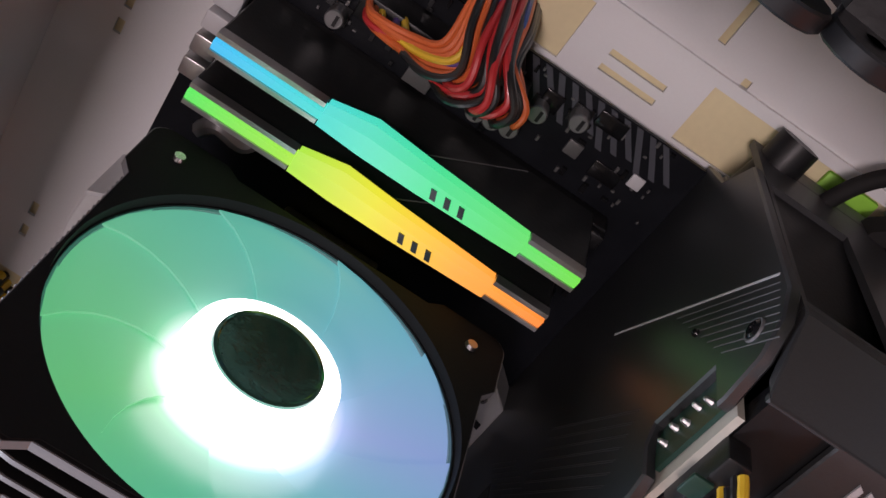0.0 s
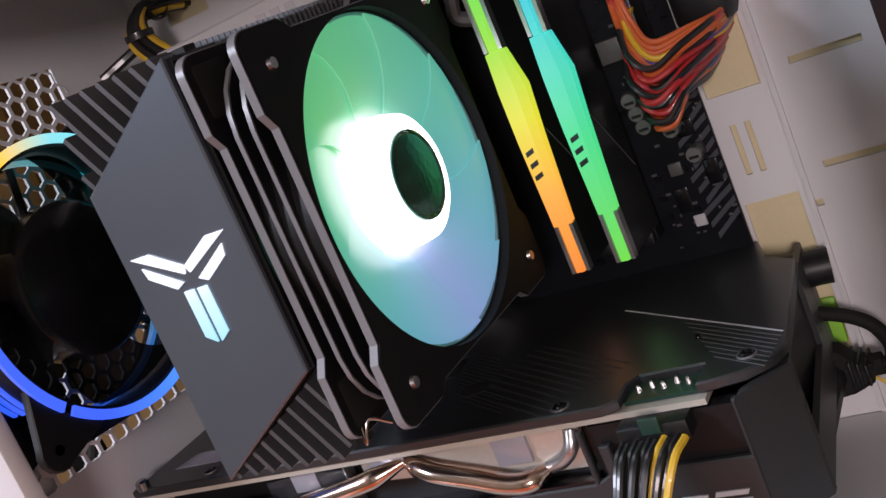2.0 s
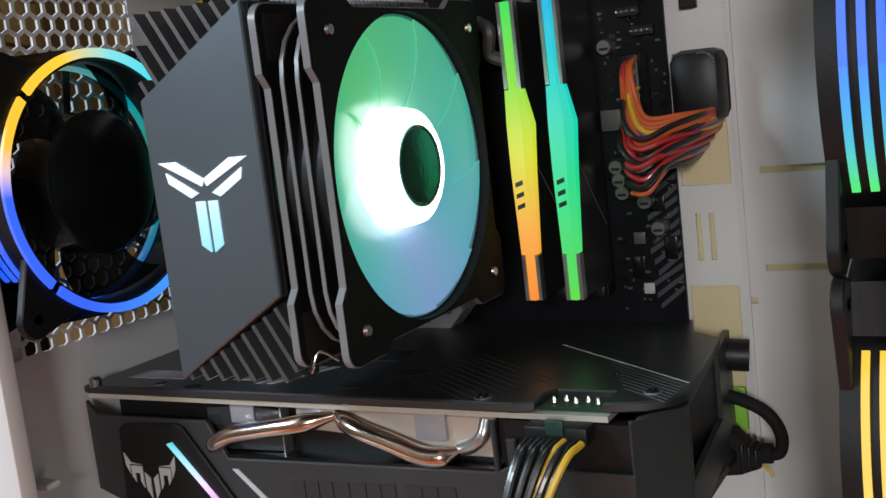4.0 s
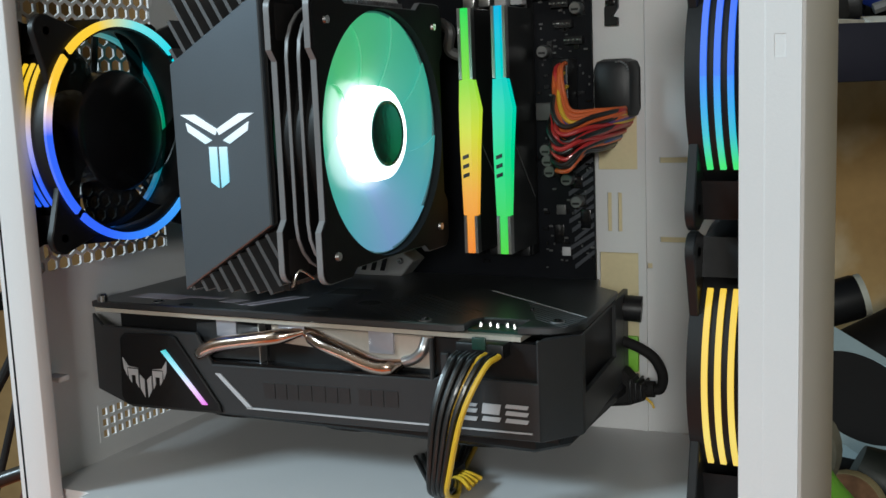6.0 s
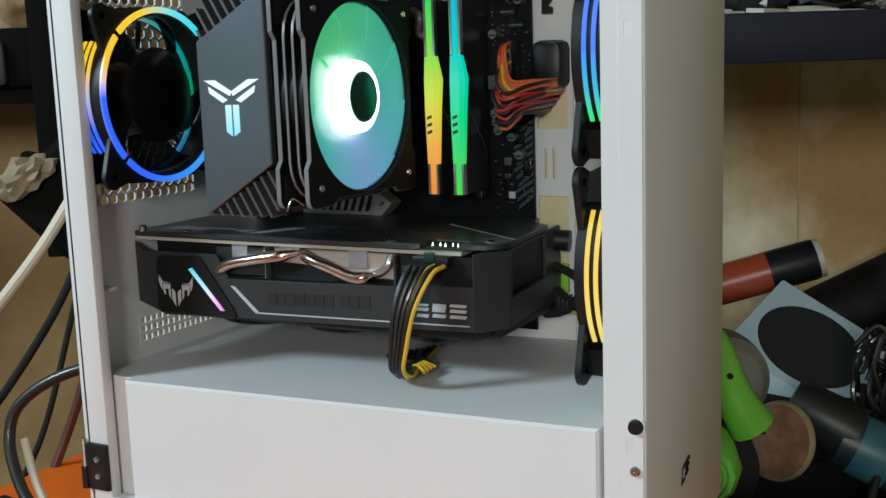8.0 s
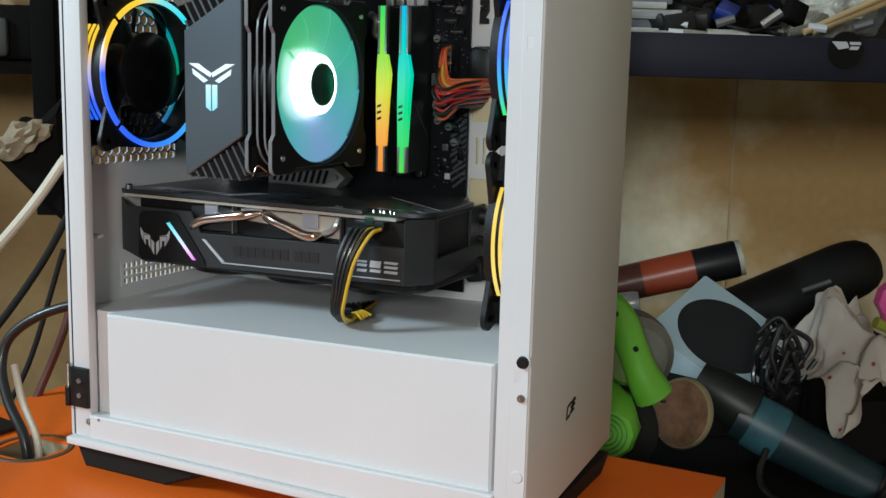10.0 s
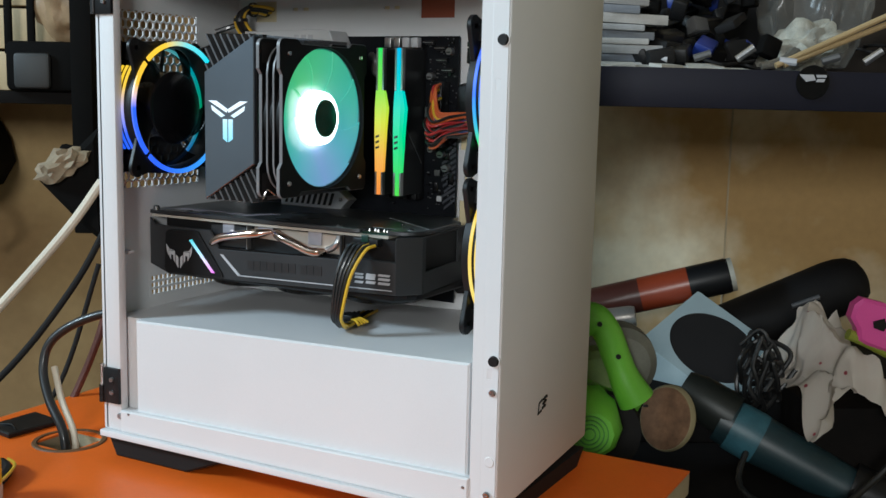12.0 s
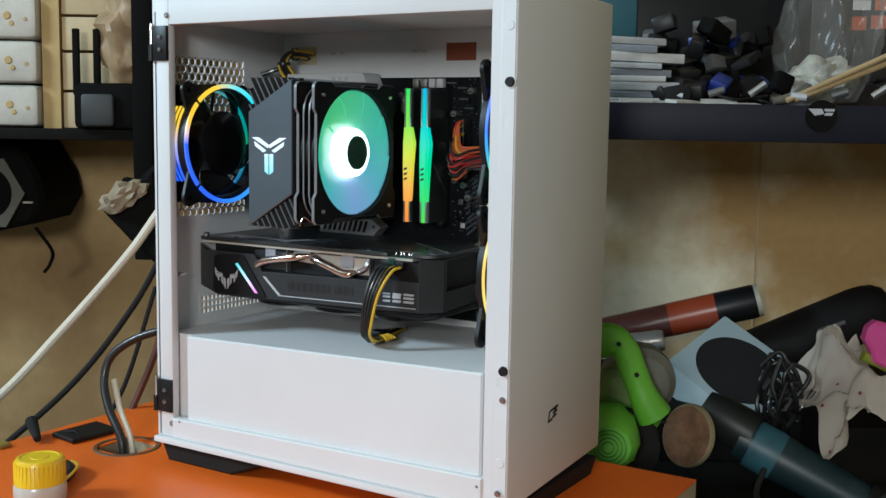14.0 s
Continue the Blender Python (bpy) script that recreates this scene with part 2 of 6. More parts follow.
def lathe(bm, profile, centre, axis="x", sides=48, arc=None):
    """Turns a profile of (along, radius) round an axis through centre; arc: (from, to) in degrees for a piece of it."""
    c = Vector(centre)
    a0, a1 = (radians(arc[0]), radians(arc[1])) if arc else (0, 2 * math.pi)
    n = max(3, round(sides * (a1 - a0) / (2 * math.pi)))
    cols = []
    for k in range(n + (1 if arc else 0)):
        a = a0 + (a1 - a0) * k / n
        col = []
        for w, r in profile:
            p, q = r * math.cos(a), r * math.sin(a)
            col.append(bm.verts.new(c + Vector({"x": (w, p, q), "y": (p, w, q), "z": (p, q, w)}[axis])))
        cols.append(col)
    fs = []
    m = len(profile)
    for k in range(n):
        a, b = cols[k], cols[(k + 1) % len(cols)]
        for i in range(m - 1):
            f = bm.faces.new((a[i], a[i + 1], b[i + 1], b[i]))
            f.smooth = True
            fs.append(f)
        if arc:
            fs.append(bm.faces.new((a[m - 1], a[0], b[0], b[m - 1])))
    if arc:
        fs += [bm.faces.new(cols[0]), bm.faces.new(cols[-1][::-1])]
    elif profile[0] != profile[-1]:
        for i in (0, m - 1):
            if profile[i][1] > 1e-6:
                fs.append(bm.faces.new([col[i] for col in cols]))
    bmesh.ops.recalc_face_normals(bm, faces=fs)
    bmesh.ops.remove_doubles(bm, verts=bm.verts, dist=1e-6)
    return bm


def rounded_square(cy, cz, h, r, recess=0.0, tab=0.026, n=5):
    """Outline of a fan flange; recess draws the middle of each side in between the corner tabs."""
    pts = []
    for q, (sy, sz) in enumerate(((1, 1), (-1, 1), (-1, -1), (1, -1))):
        a0 = q * math.pi / 2
        for k in range(n + 1):
            a = a0 + k * math.pi / 2 / n
            pts.append((cy + sy * (h - r) + r * math.cos(a), cz + sz * (h - r) + r * math.sin(a)))
        if recess:
            if q == 0:
                ext = ((h - tab, h), (h - tab - 0.005, h - recess), (-(h - tab - 0.005), h - recess), (-(h - tab), h))
            elif q == 1:
                ext = ((-h, h - tab), (-(h - recess), h - tab - 0.005), (-(h - recess), -(h - tab - 0.005)), (-h, -(h - tab)))
            elif q == 2:
                ext = ((-(h - tab), -h), (-(h - tab - 0.005), -(h - recess)), (h - tab - 0.005, -(h - recess)), (h - tab, -h))
            else:
                ext = ((h, -(h - tab)), (h - recess, -(h - tab - 0.005)), (h - recess, h - tab - 0.005), (h, h - tab))
            pts += [(cy + p, cz + q2) for p, q2 in ext]
    return pts


def flange(outline, cy, cz, r, x0, x1, sides=64):
    """A plate with that outline and a round opening, from x0 to x1."""
    bm = B()
    lo, hi, ilo, ihi = [], [], [], []
    for p, q in outline:
        a = math.atan2(q - cz, p - cy)
        lo.append(bm.verts.new((x0, p, q)))
        hi.append(bm.verts.new((x1, p, q)))
        ilo.append(bm.verts.new((x0, cy + r * math.cos(a), cz + r * math.sin(a))))
        ihi.append(bm.verts.new((x1, cy + r * math.cos(a), cz + r * math.sin(a))))
    k = len(outline)
    for i in range(k):
        j = (i + 1) % k
        bm.faces.new((lo[i], lo[j], ilo[j], ilo[i]))
        bm.faces.new((hi[i], ihi[i], ihi[j], hi[j]))
        bm.faces.new((lo[i], hi[i], hi[j], lo[j]))
        bm.faces.new((ilo[i], ilo[j], ihi[j], ihi[i]))
    bmesh.ops.recalc_face_normals(bm, faces=bm.faces)
    return bm


def densify(pts, step=0.004):
    out = []
    for (a, b), (c, d) in zip(pts, pts[1:] + pts[:1]):
        n = max(1, int(math.hypot(c - a, d - b) / step))
        out += [(a + (c - a) * k / n, b + (d - b) * k / n) for k in range(n)]
    return out


def sharpen(me, degrees=35):
    me.set_sharp_from_angle(angle=radians(degrees))


def mesh_of(name, bm, material):
    me = bpy.data.meshes.new(name)
    bm.to_mesh(me)
    bm.free()
    me.materials.append(material)
    sharpen(me)
    return me


def thing(name, label, category, base=(0, 0, 0), room=False, group="", kind=""):
    ob = new(name)
    ob.empty_display_size = 0.02
    ob.matrix_basis = (ROOM if room else CASE) @ Matrix.Translation(base)
    ob["base"] = base
    return tagged(ob, label, category, group, kind)


def part(name, bm, material, parent, label="", kind=""):
    ob = new(name, mesh_of(name, bm, material))
    ob.parent = parent
    if parent.type == "EMPTY":
        ob.matrix_parent_inverse = Matrix.Translation(parent["base"]).inverted()
    return tagged(ob, label, kind=kind)


def single(name, bm, material, label, category="", room=False, group="", kind=""):
    ob = new(name, mesh_of(name, bm, material))
    if room:
        ob.matrix_basis = ROOM
    return tagged(ob, label, category, group, kind)


def B():
    return bmesh.new()


def bx(*a, **k):
    return box(B(), *a, **k)


def screw(parent, x, y, z, r, axis="y", material=STEEL, name="screw", out=-1, deep=0.002):
    """A pan-head screw with a cross slot, standing out along -axis."""
    s = out * deep
    bm = lathe(B(), [(0, r), (s * 0.6, r), (s, r * 0.75), (s, r * 0.3), (s * 0.5, r * 0.25), (s * 0.5, 0)], (x, y, z), axis, 14)
    return part(name, bm, material, parent)

# ---- the room ----
WALL_LABEL = "dirty beige plastered wall with brown damp stains"
# wall_east is unseen, kept pale to bounce warm light onto the case
for wall_name, dims in (("wall_north", (WEST_U, 2.2, 1.90, 2.0)), ("wall_east", (2.2, 2.3, SOUTH_D - 0.1, 2.0))):
    single(wall_name, bx(*dims, FLOOR_Z, 2.05), WALL, WALL_LABEL, "wall", room=True, kind="structure")
# unseen south and west walls: paint darkened to cut light bounced back
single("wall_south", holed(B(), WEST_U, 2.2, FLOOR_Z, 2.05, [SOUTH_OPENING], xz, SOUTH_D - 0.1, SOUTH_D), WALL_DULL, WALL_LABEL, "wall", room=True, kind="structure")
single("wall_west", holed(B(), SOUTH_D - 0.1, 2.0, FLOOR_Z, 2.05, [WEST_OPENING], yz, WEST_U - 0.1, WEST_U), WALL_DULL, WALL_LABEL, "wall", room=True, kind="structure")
# thin panel added over the wall: browner stains, plus shade darkened into its colour
single("wall_panel", bx(WEST_U, -0.22, 1.894, 1.90, FLOOR_Z, 2.04), WALL_BROWN, "brown damp-stained plaster on the back wall, darkened for shade", "wall", room=True, kind="structure")
single("floor", bx(WEST_U - 0.1, 2.3, SOUTH_D - 0.1, 2.0, FLOOR_Z - 0.1, FLOOR_Z), FLOOR, "grey concrete workshop floor in shade", "floor", room=True, kind="structure")
# unseen ceiling, greyed to cut bounced light
single("ceiling", bx(WEST_U - 0.1, 2.3, SOUTH_D - 0.1, 2.0, 2.05, 2.15), CEIL, "plain greyed workshop ceiling", "ceiling", room=True, kind="structure")
bm = B()
box(bm, 0.556, 0.559, 1.8985, 1.9015, FLOOR_Z, 0.3)
single("wall_joint", bm, mat("dark_joint", (0.56, 0.45, 0.29), 0.9), "dark vertical joint between wall panels", "trim", room=True, kind="structure")

# ---- the orange table ----
table = thing("work_table", "orange laminate table with a chipboard edge", "table", (0.13, -0.08, FLOOR_Z))
hole = [(-0.101, -0.053, -0.014, 0.034)]
bm = holed(B(), -0.192, 0.458, -0.42, 0.248, hole, xy, TABLE_Z - 0.002, TABLE_Z)
part("tabletop", bm, ORANGE_TOP, table)
bm = holed(B(), -0.192, 0.458, -0.42, 0.248, hole, xy, TABLE_Z - 0.022, TABLE_Z - 0.002)
part("board", bm, CHIPBOARD, table, "pale chipboard core with a rough edge")
for lx in (-0.16, 0.425):
    for ly in (-0.38, 0.21):
        part("leg", bx(lx - 0.02, lx + 0.02, ly - 0.02, ly + 0.02, FLOOR_Z, TABLE_Z - 0.022, bevel=0.003), BLACK, table)
gx, gy = -0.077, 0.010
bm = lathe(B(), [(TABLE_Z, 0.0345), (TABLE_Z + 0.0012, 0.0335), (TABLE_Z + 0.0012, 0.0300), (TABLE_Z - 0.006, 0.0280), (TABLE_Z - 0.020, 0.0280), (TABLE_Z - 0.0005, 0.0335), (TABLE_Z, 0.0345)], (gx, gy, 0), "z", 40)
part("cable_grommet", bm, mat("worn_tan_grommet", (0.20, 0.10, 0.04), 0.6, vary=0.4), table, "worn tan cable grommet ring")

# ---- the white computer case ----
pc = thing("computer_case", "white steel computer case with its side panel taken off", "computer case", (0.18, 0.10, TABLE_Z))
XR, XF = -0.015, 0.3777
Z0, Z1 = -0.014, 0.418
# rear wall with honeycomb vent and slot openings
bm = holed(B(), 0.0, 0.205, Z0, 0.405, [(0.012, 0.125, 0.205, 0.365), (0.055, 0.16, 0.100, 0.122)], yz, XR - 0.0015, XR)
part("rear_panel", bm, WHITE, pc)


def honeycomb(y0, y1, z0, z1, pitch, x0, x1, rim):
    """Hexagonal cells with open middles, side by side."""
    bm = B()
    r_out = pitch / math.sqrt(3)
    row, z = 0, z0
    while z < z1:
        y = y0 + (pitch / 2 if row % 2 else 0)
        while y < y1:
            ring = []
            for x in (x0, x1):
                for r in (r_out, r_out * rim):
                    ring.append([bm.verts.new((x, y + r * math.sin(k * math.pi / 3), z + r * math.cos(k * math.pi / 3))) for k in range(6)])
            for k in range(6):
                j = (k + 1) % 6
                bm.faces.new((ring[0][k], ring[1][k], ring[1][j], ring[0][j]))
                bm.faces.new((ring[2][k], ring[2][j], ring[3][j], ring[3][k]))
                bm.faces.new((ring[1][k], ring[3][k], ring[3][j], ring[1][j]))
            y += pitch
        row += 1
        z += r_out * 1.5
    return bm


part("vent_honeycomb", honeycomb(0.014, 0.126, 0.208, 0.366, 0.0088, XR - 0.0012, XR + 0.0002, 0.80), WHITE, pc, "white honeycomb vent", kind="stuff")
bm = holed(B(), 0.055, 0.16, 0.100, 0.122, [(0.058 + i * 0.006, 0.062 + i * 0.006, 0.102 + j * 0.0065, 0.1065 + j * 0.0065) for i in range(16) for j in range(3)], yz, XR - 0.001, XR + 0.0003)
part("slot_cover", bm, WHITE, pc, "perforated white slot cover")
# pillars, rails and lips round the open side
part("rear_pillar", bx(-0.020, 0.0015, 0.0, 0.009, Z0, Z1, bevel=0.0012), WHITE, pc)
part("rear_flange", bx(-0.020, XR - 0.0035, 0.009, 0.03, Z0, 0.405), WHITE, pc)
bm = holed(B(), 0.3565, XF, Z0, Z1, [(0.3685, 0.3725, 0.301, 0.309), (0.3685, 0.3725, 0.090, 0.098)], xz, 0.0, 0.010)
part("front_pillar", bm, WHITE, pc)
part("front_flange", bx(0.3565, 0.3585, 0.010, 0.2, 0.0, 0.395), WHITE, pc)
part("top_rail", bx(0.0015, 0.3565, 0.0, 0.010, 0.3925, Z1, bevel=0.0012), WHITE, pc)
part("bottom_rail", prism(B(), [(0.0015, Z0), (0.3565, Z0), (0.3565, 0.0115), (0.0015, 0.0060)], xz, -0.002, 0.012, bevel=0.0012), WHITE, pc)
part("bottom_lip", bx(-0.020, XF, -0.006, 0.004, Z0 - 0.006, Z0, bevel=0.001), WHITE, pc)
part("top_panel", bx(-0.020, 0.356, 0.010, 0.208, 0.407, Z1, bevel=0.001), WHITE, pc)
part("top_liner", bx(XR, 0.3565, 0.010, 0.19, 0.398, 0.4), WHITE, pc, "white top plate seen from below")
part("bottom_panel", bx(-0.020, 0.356, 0.012, 0.208, Z0, Z0 + 0.002), WHITE, pc)
part("back_panel", bx(-0.020, 0.345, 0.1924, 0.2080, Z0, Z1 - 0.012), CREAM, pc, "rear side panel seen through the openings")
# power supply shroud
bm = B()
prism(bm, [(0.0165, 0.0), (0.352, 0.0), (0.352, 0.0985), (0.0165, 0.0900)], xz, 0.004, 0.19, bevel=0.0016)
part("supply_shroud", bm, WHITE, pc, "white power supply shroud")
part("shroud_return", bx(XR, 0.0165, 0.012, 0.0145, 0.0, 0.0900), WHITE, pc)
part("shroud_ledge", bx(XR, 0.0165, 0.0145, 0.19, 0.0865, 0.0900), WHITE, pc)
# board tray with cable openings
tray_holes = [(0.243, 0.2655, 0.246, 0.306), (0.243, 0.2655, 0.120, 0.199), (0.248, 0.2505, 0.211, 0.233), (0.254, 0.2565, 0.211, 0.233),
              (0.278, 0.306, 0.2495, 0.2525), (0.278, 0.306, 0.2055, 0.2085), (0.198, 0.2335, 0.366, 0.384), (0.052, 0.058, 0.3745, 0.3775), (0.064, 0.071, 0.3745, 0.3775),
              (0.158, 0.164, 0.3745, 0.3775), (0.169, 0.175, 0.3745, 0.3775), (0.2705, 0.2735, 0.1905, 0.1935), (0.006, 0.032, 0.364, 0.384)]
part("board_tray", holed(B(), XR, 0.3565, 0.0, 0.405, tray_holes, xz, 0.190, 0.1915), WHITE, pc, "white board tray with cable openings")
part("tray_step", bx(0.2685, 0.2705, 0.188, 0.190, 0.094, 0.395), WHITE, pc)
part("filter_patch", bx(0.195, 0.237, 0.1912, 0.1922, 0.362, 0.388), mat("brick_red_card", (0.30, 0.07, 0.03), 0.6), pc, "brick red patch behind an opening")
tray_clip = part("tray_clip", prism(B(), [(0.2490, 0.3250), (0.2565, 0.3250), (0.2565, 0.3290), (0.2535, 0.3300), (0.2565, 0.3345), (0.2565, 0.3440), (0.2490, 0.3440), (0.2490, 0.3400), (0.2520, 0.3390), (0.2490, 0.3345)], xz, 0.1862, 0.1899, bevel=0.0004), BLACK, pc, "black cable clip on the tray")
part("buckle", bx(0.2500, 0.2555, 0.1850, 0.1864, 0.3355, 0.3385, bevel=0.0003), BLACK_GLOSS, tray_clip)
# front panel, standing a little askew
lean = math.atan2(0.0125, 0.214)
bm = B()
box(bm, -0.0165, 0.0, 0.0, 0.2175, Z0, Z1, bevel=0.0022)
bmesh.ops.transform(bm, matrix=pose(0.3795, 0.0008, 0, 0, 0, math.degrees(lean)), verts=bm.verts)
part("front_panel", bm, WHITE, pc, "smooth white front panel")
# small dark badge on the front panel: a plain bent shape
bm = B()
for y0, z0, y1, z1 in ((0.0835, 0.0415, 0.0855, 0.0515), (0.0845, 0.0415, 0.0920, 0.0428), (0.0865, 0.0503, 0.0935, 0.0516), (0.0935, 0.0442, 0.1000, 0.0456), (0.0945, 0.0477, 0.1015, 0.0492), (0.0955, 0.0512, 0.1030, 0.0527)):
    w = 0.0018 if y1 - y0 < 0.003 else 0.0
    prism(bm, [(y0, z0), (y1, z1), (y1 + w, z1 + (0 if w else 0.0017)), (y0 + w, z0 + (0 if w else 0.0017))], yz, 0.3730, 0.3749)
part("badge", bm, BLACK, pc, "small dark slanted badge")
# feet
for fx0, fx1, slant in ((-0.019, 0.125, 0.050), (0.27, 0.371, 0.006)):
    bm = prism(B(), [(fx0, Z0 - 0.006), (fx1, Z0 - 0.006), (fx1 - slant, TABLE_Z), (fx0 + 0.010, TABLE_Z)], xz, 0.002, 0.206, bevel=0.002)
    part("foot", bm, BLACK_MATT, pc, "dark plastic foot")
# hinges on the rear pillar
for hz in (0.375, 0.028):
    hinge = part("hinge", bx(-0.0165, 0.002, -0.0035, 0.0, hz - 0.0165, hz + 0.0165, bevel=0.0008), BLACK, pc, "black steel hinge")
    part("pin", lathe(B(), [(hz - 0.004, 0.0015), (hz + 0.019, 0.0015)], (-0.0195, -0.002, 0), "z", 10), STEEL, hinge)
    part("knuckle", lathe(B(), [(hz - 0.0165, 0.003), (hz - 0.001, 0.003)], (-0.0195, -0.002, 0), "z", 12), BLACK, hinge)
    for dz in (-0.006, 0.006):
        screw(hinge, -0.006, -0.0035, hz + dz, 0.0022)
for sx, sz in ((0.0, 0.0), (0.0, 0.4013), (0.3735, 0.0802), (0.3715, 0.0015), (0.3715, 0.409)):
    screw(pc, sx, 0.0 if sx < 0.3 or sz > 0.01 else -0.001, sz, 0.0028)
for sx, sz in ((0.374, 0.3361), (0.374, 0.1043)):
    bm = lathe(B(), [(0.001, 0.0052), (-0.0005, 0.0052), (-0.0005, 0.004)], (sx, 0, sz), "y", 20)
    part("boss", bm, WHITE, pc)
    part("thumb_hole", lathe(B(), [(-0.0007, 0.0042), (-0.003, 0.0036), (-0.003, 0.0)], (sx, 0, sz), "y", 18), BLACK, pc, "black rubber catch")
part("pressed_dimple", lathe(B(), [(0, 0.0042), (-0.0006, 0.0036), (-0.0006, 0)], (0.3725, 0.0, 0.027), "y", 20), WHITE, pc)
part("pressed_dimple", lathe(B(), [(0, 0.0042), (-0.0006, 0.0036), (-0.0006, 0)], (0.3725, 0.0, 0.38), "y", 20), WHITE, pc)
for sx in (0.012, 0.352):
    screw(pc, sx, -0.002, 0.004, 0.0012, deep=0.0008)
part("slot_tab", bx(XR, -0.004, 0.018, 0.026, 0.1465, 0.1495, bevel=0.0008), WHITE, pc, "bent white slot tab")
screw(pc, XR, 0.012, 0.152, 0.0016, axis="x", out=1)
# front port strip along the top edge
for px0, px1 in ((0.302, 0.306), (0.311, 0.322), (0.328, 0.338)):
    part("port", bx(px0, px1, -0.0006, 0.004, 0.4035, 0.4085), CHIP, pc, "small grey port")

# ---- motherboard ----
board = thing("motherboard", "black micro motherboard with printed diagonal stripes", "motherboard", (0.12, 0.185, 0.103))
part("circuit_board", bx(-0.001, 0.243, 0.1825, 0.1842, 0.103, 0.349), PCB, board)
bm = B()
for i in range(15):
    z = 0.190 + i * 0.0052
    x1 = 0.2425
    prism(bm, [(0.231 - 0.0015 * (i % 3), z), (x1, z + 0.009), (x1, z + 0.0115), (0.231 - 0.0015 * (i % 3), z + 0.0025)], xz, 0.1821, 0.1825)
part("printed_stripes", bm, mat("grey_print", (0.05, 0.053, 0.066), 0.5), board, "grey diagonal stripes")
rnd = random.Random(7)
for cx, cz in ((0.217, 0.258), (0.218, 0.252), (0.219, 0.246), (0.229, 0.2415), (0.2345, 0.229), (0.2165, 0.3125), (0.236, 0.335), (0.176, 0.345)):
    cap = part("capacitor", lathe(B(), [(0.1825, 0.0034), (0.1755, 0.0034), (0.175, 0.003), (0.175, 0)], (cx, 0, cz), "y", 16), mat("dull_can", (0.26, 0.26, 0.26), 0.4, metal=0.7, vary=0.2), board, "silver can capacitor")
    part("base", bx(cx - 0.0036, cx + 0.0036, 0.1815, 0.1825, cz - 0.0036, cz + 0.0036), BLACK, cap)
    part("mark", bx(cx - 0.002, cx + 0.002, 0.1747, 0.175, cz - 0.0014, cz - 0.0002), BLACK, cap)
for cx, cz, s, h, m in ((0.2165, 0.2795, 0.0095, 0.006, CHIP), (0.226, 0.200, 0.005, 0.001, PALE), (0.233, 0.2395, 0.007, 0.0015, BLACK_GLOSS), (0.238, 0.219, 0.006, 0.0015, BLACK_GLOSS), (0.2235, 0.224, 0.0055, 0.0015, CHIP), (0.222, 0.210, 0.006, 0.001, BLACK_GLOSS)):
    part("chip", bx(cx - s / 2, cx + s / 2, 0.1825 - h, 0.1825, cz - s * (0.9 if s == 0.006 else 0.5), cz + s * (0.9 if s == 0.006 else 0.5), bevel=0.0003), m, board)
bm = B()
for _ in range(110):
    x, z = rnd.uniform(0.212, 0.2415), rnd.uniform(0.19, 0.347)
    w, h = rnd.choice(((0.0012, 0.0007), (0.0007, 0.0012), (0.002, 0.001)))
    box(bm, x, x + w, 0.1816, 0.1825, z, z + h)
part("small_component", bm, mat("solder_grey", (0.16, 0.16, 0.16), 0.35, metal=0.6), board, "rows of tiny components", kind="stuff")
bm = B()
for _ in range(90):
    x, z = rnd.uniform(0.165, 0.2415), rnd.uniform(0.19, 0.347)
    box(bm, x, x + rnd.uniform(0.001, 0.004), 0.1808, 0.1825, z, z + rnd.uniform(0.001, 0.003))
part("dark_component", bm, BLACK_GLOSS, board, "small black components", kind="stuff")
# memory slots
for sx in (0.1775, 0.187, 0.1965, 0.206):
    slot = part("memory_slot", bx(sx - 0.0035, sx + 0.0035, 0.1725, 0.1825, 0.199, 0.344, bevel=0.0006), BLACK, board)
    part("latch", bx(sx - 0.0035, sx + 0.0035, 0.165, 0.1725, 0.338, 0.347, bevel=0.0008), PALE if sx > 0.19 else SILVER, slot, "pale slot latch")
    part("latch", bx(sx - 0.003, sx + 0.003, 0.168, 0.1725, 0.199, 0.205, bevel=0.0008), BLACK, slot)
# connectors by the upper edge, like small pale combs
for k, (cx, cz) in enumerate(((0.226, 0.338), (0.228, 0.327), (0.214, 0.343), (0.234, 0.318))):
    con = part("pin_header", bx(cx - 0.005, cx + 0.005, 0.178, 0.1825, cz - 0.002, cz + 0.002), BLACK, board)
    for j in range(4):
        part("pin", bx(cx - 0.0042 + j * 0.0025, cx - 0.0035 + j * 0.0025, 0.174, 0.178, cz - 0.0004, cz + 0.0004), SILVER, con)
# storage heat spreader with slanted stripes, at the lower edge
spreader = part("heat_spreader", prism(B(), [(0.055, 0.184), (0.126, 0.184), (0.135, 0.1935), (0.124, 0.2015), (0.055, 0.2015)], xz, 0.167, 0.1825, bevel=0.0006), mat("pale_aluminium_cover", (0.66, 0.67, 0.68), 0.35, metal=0.3, vary=0.08), board, "pale metal heat spreader")
for i in range(9):
    x = 0.060 + i * 0.0065
    part("stripe", prism(B(), [(x, 0.187), (x + 0.003, 0.187), (x + 0.007, 0.199), (x + 0.004, 0.199)], xz, 0.1664, 0.167), BLACK, spreader)
screw(spreader, 0.1265, 0.167, 0.1935, 0.002)
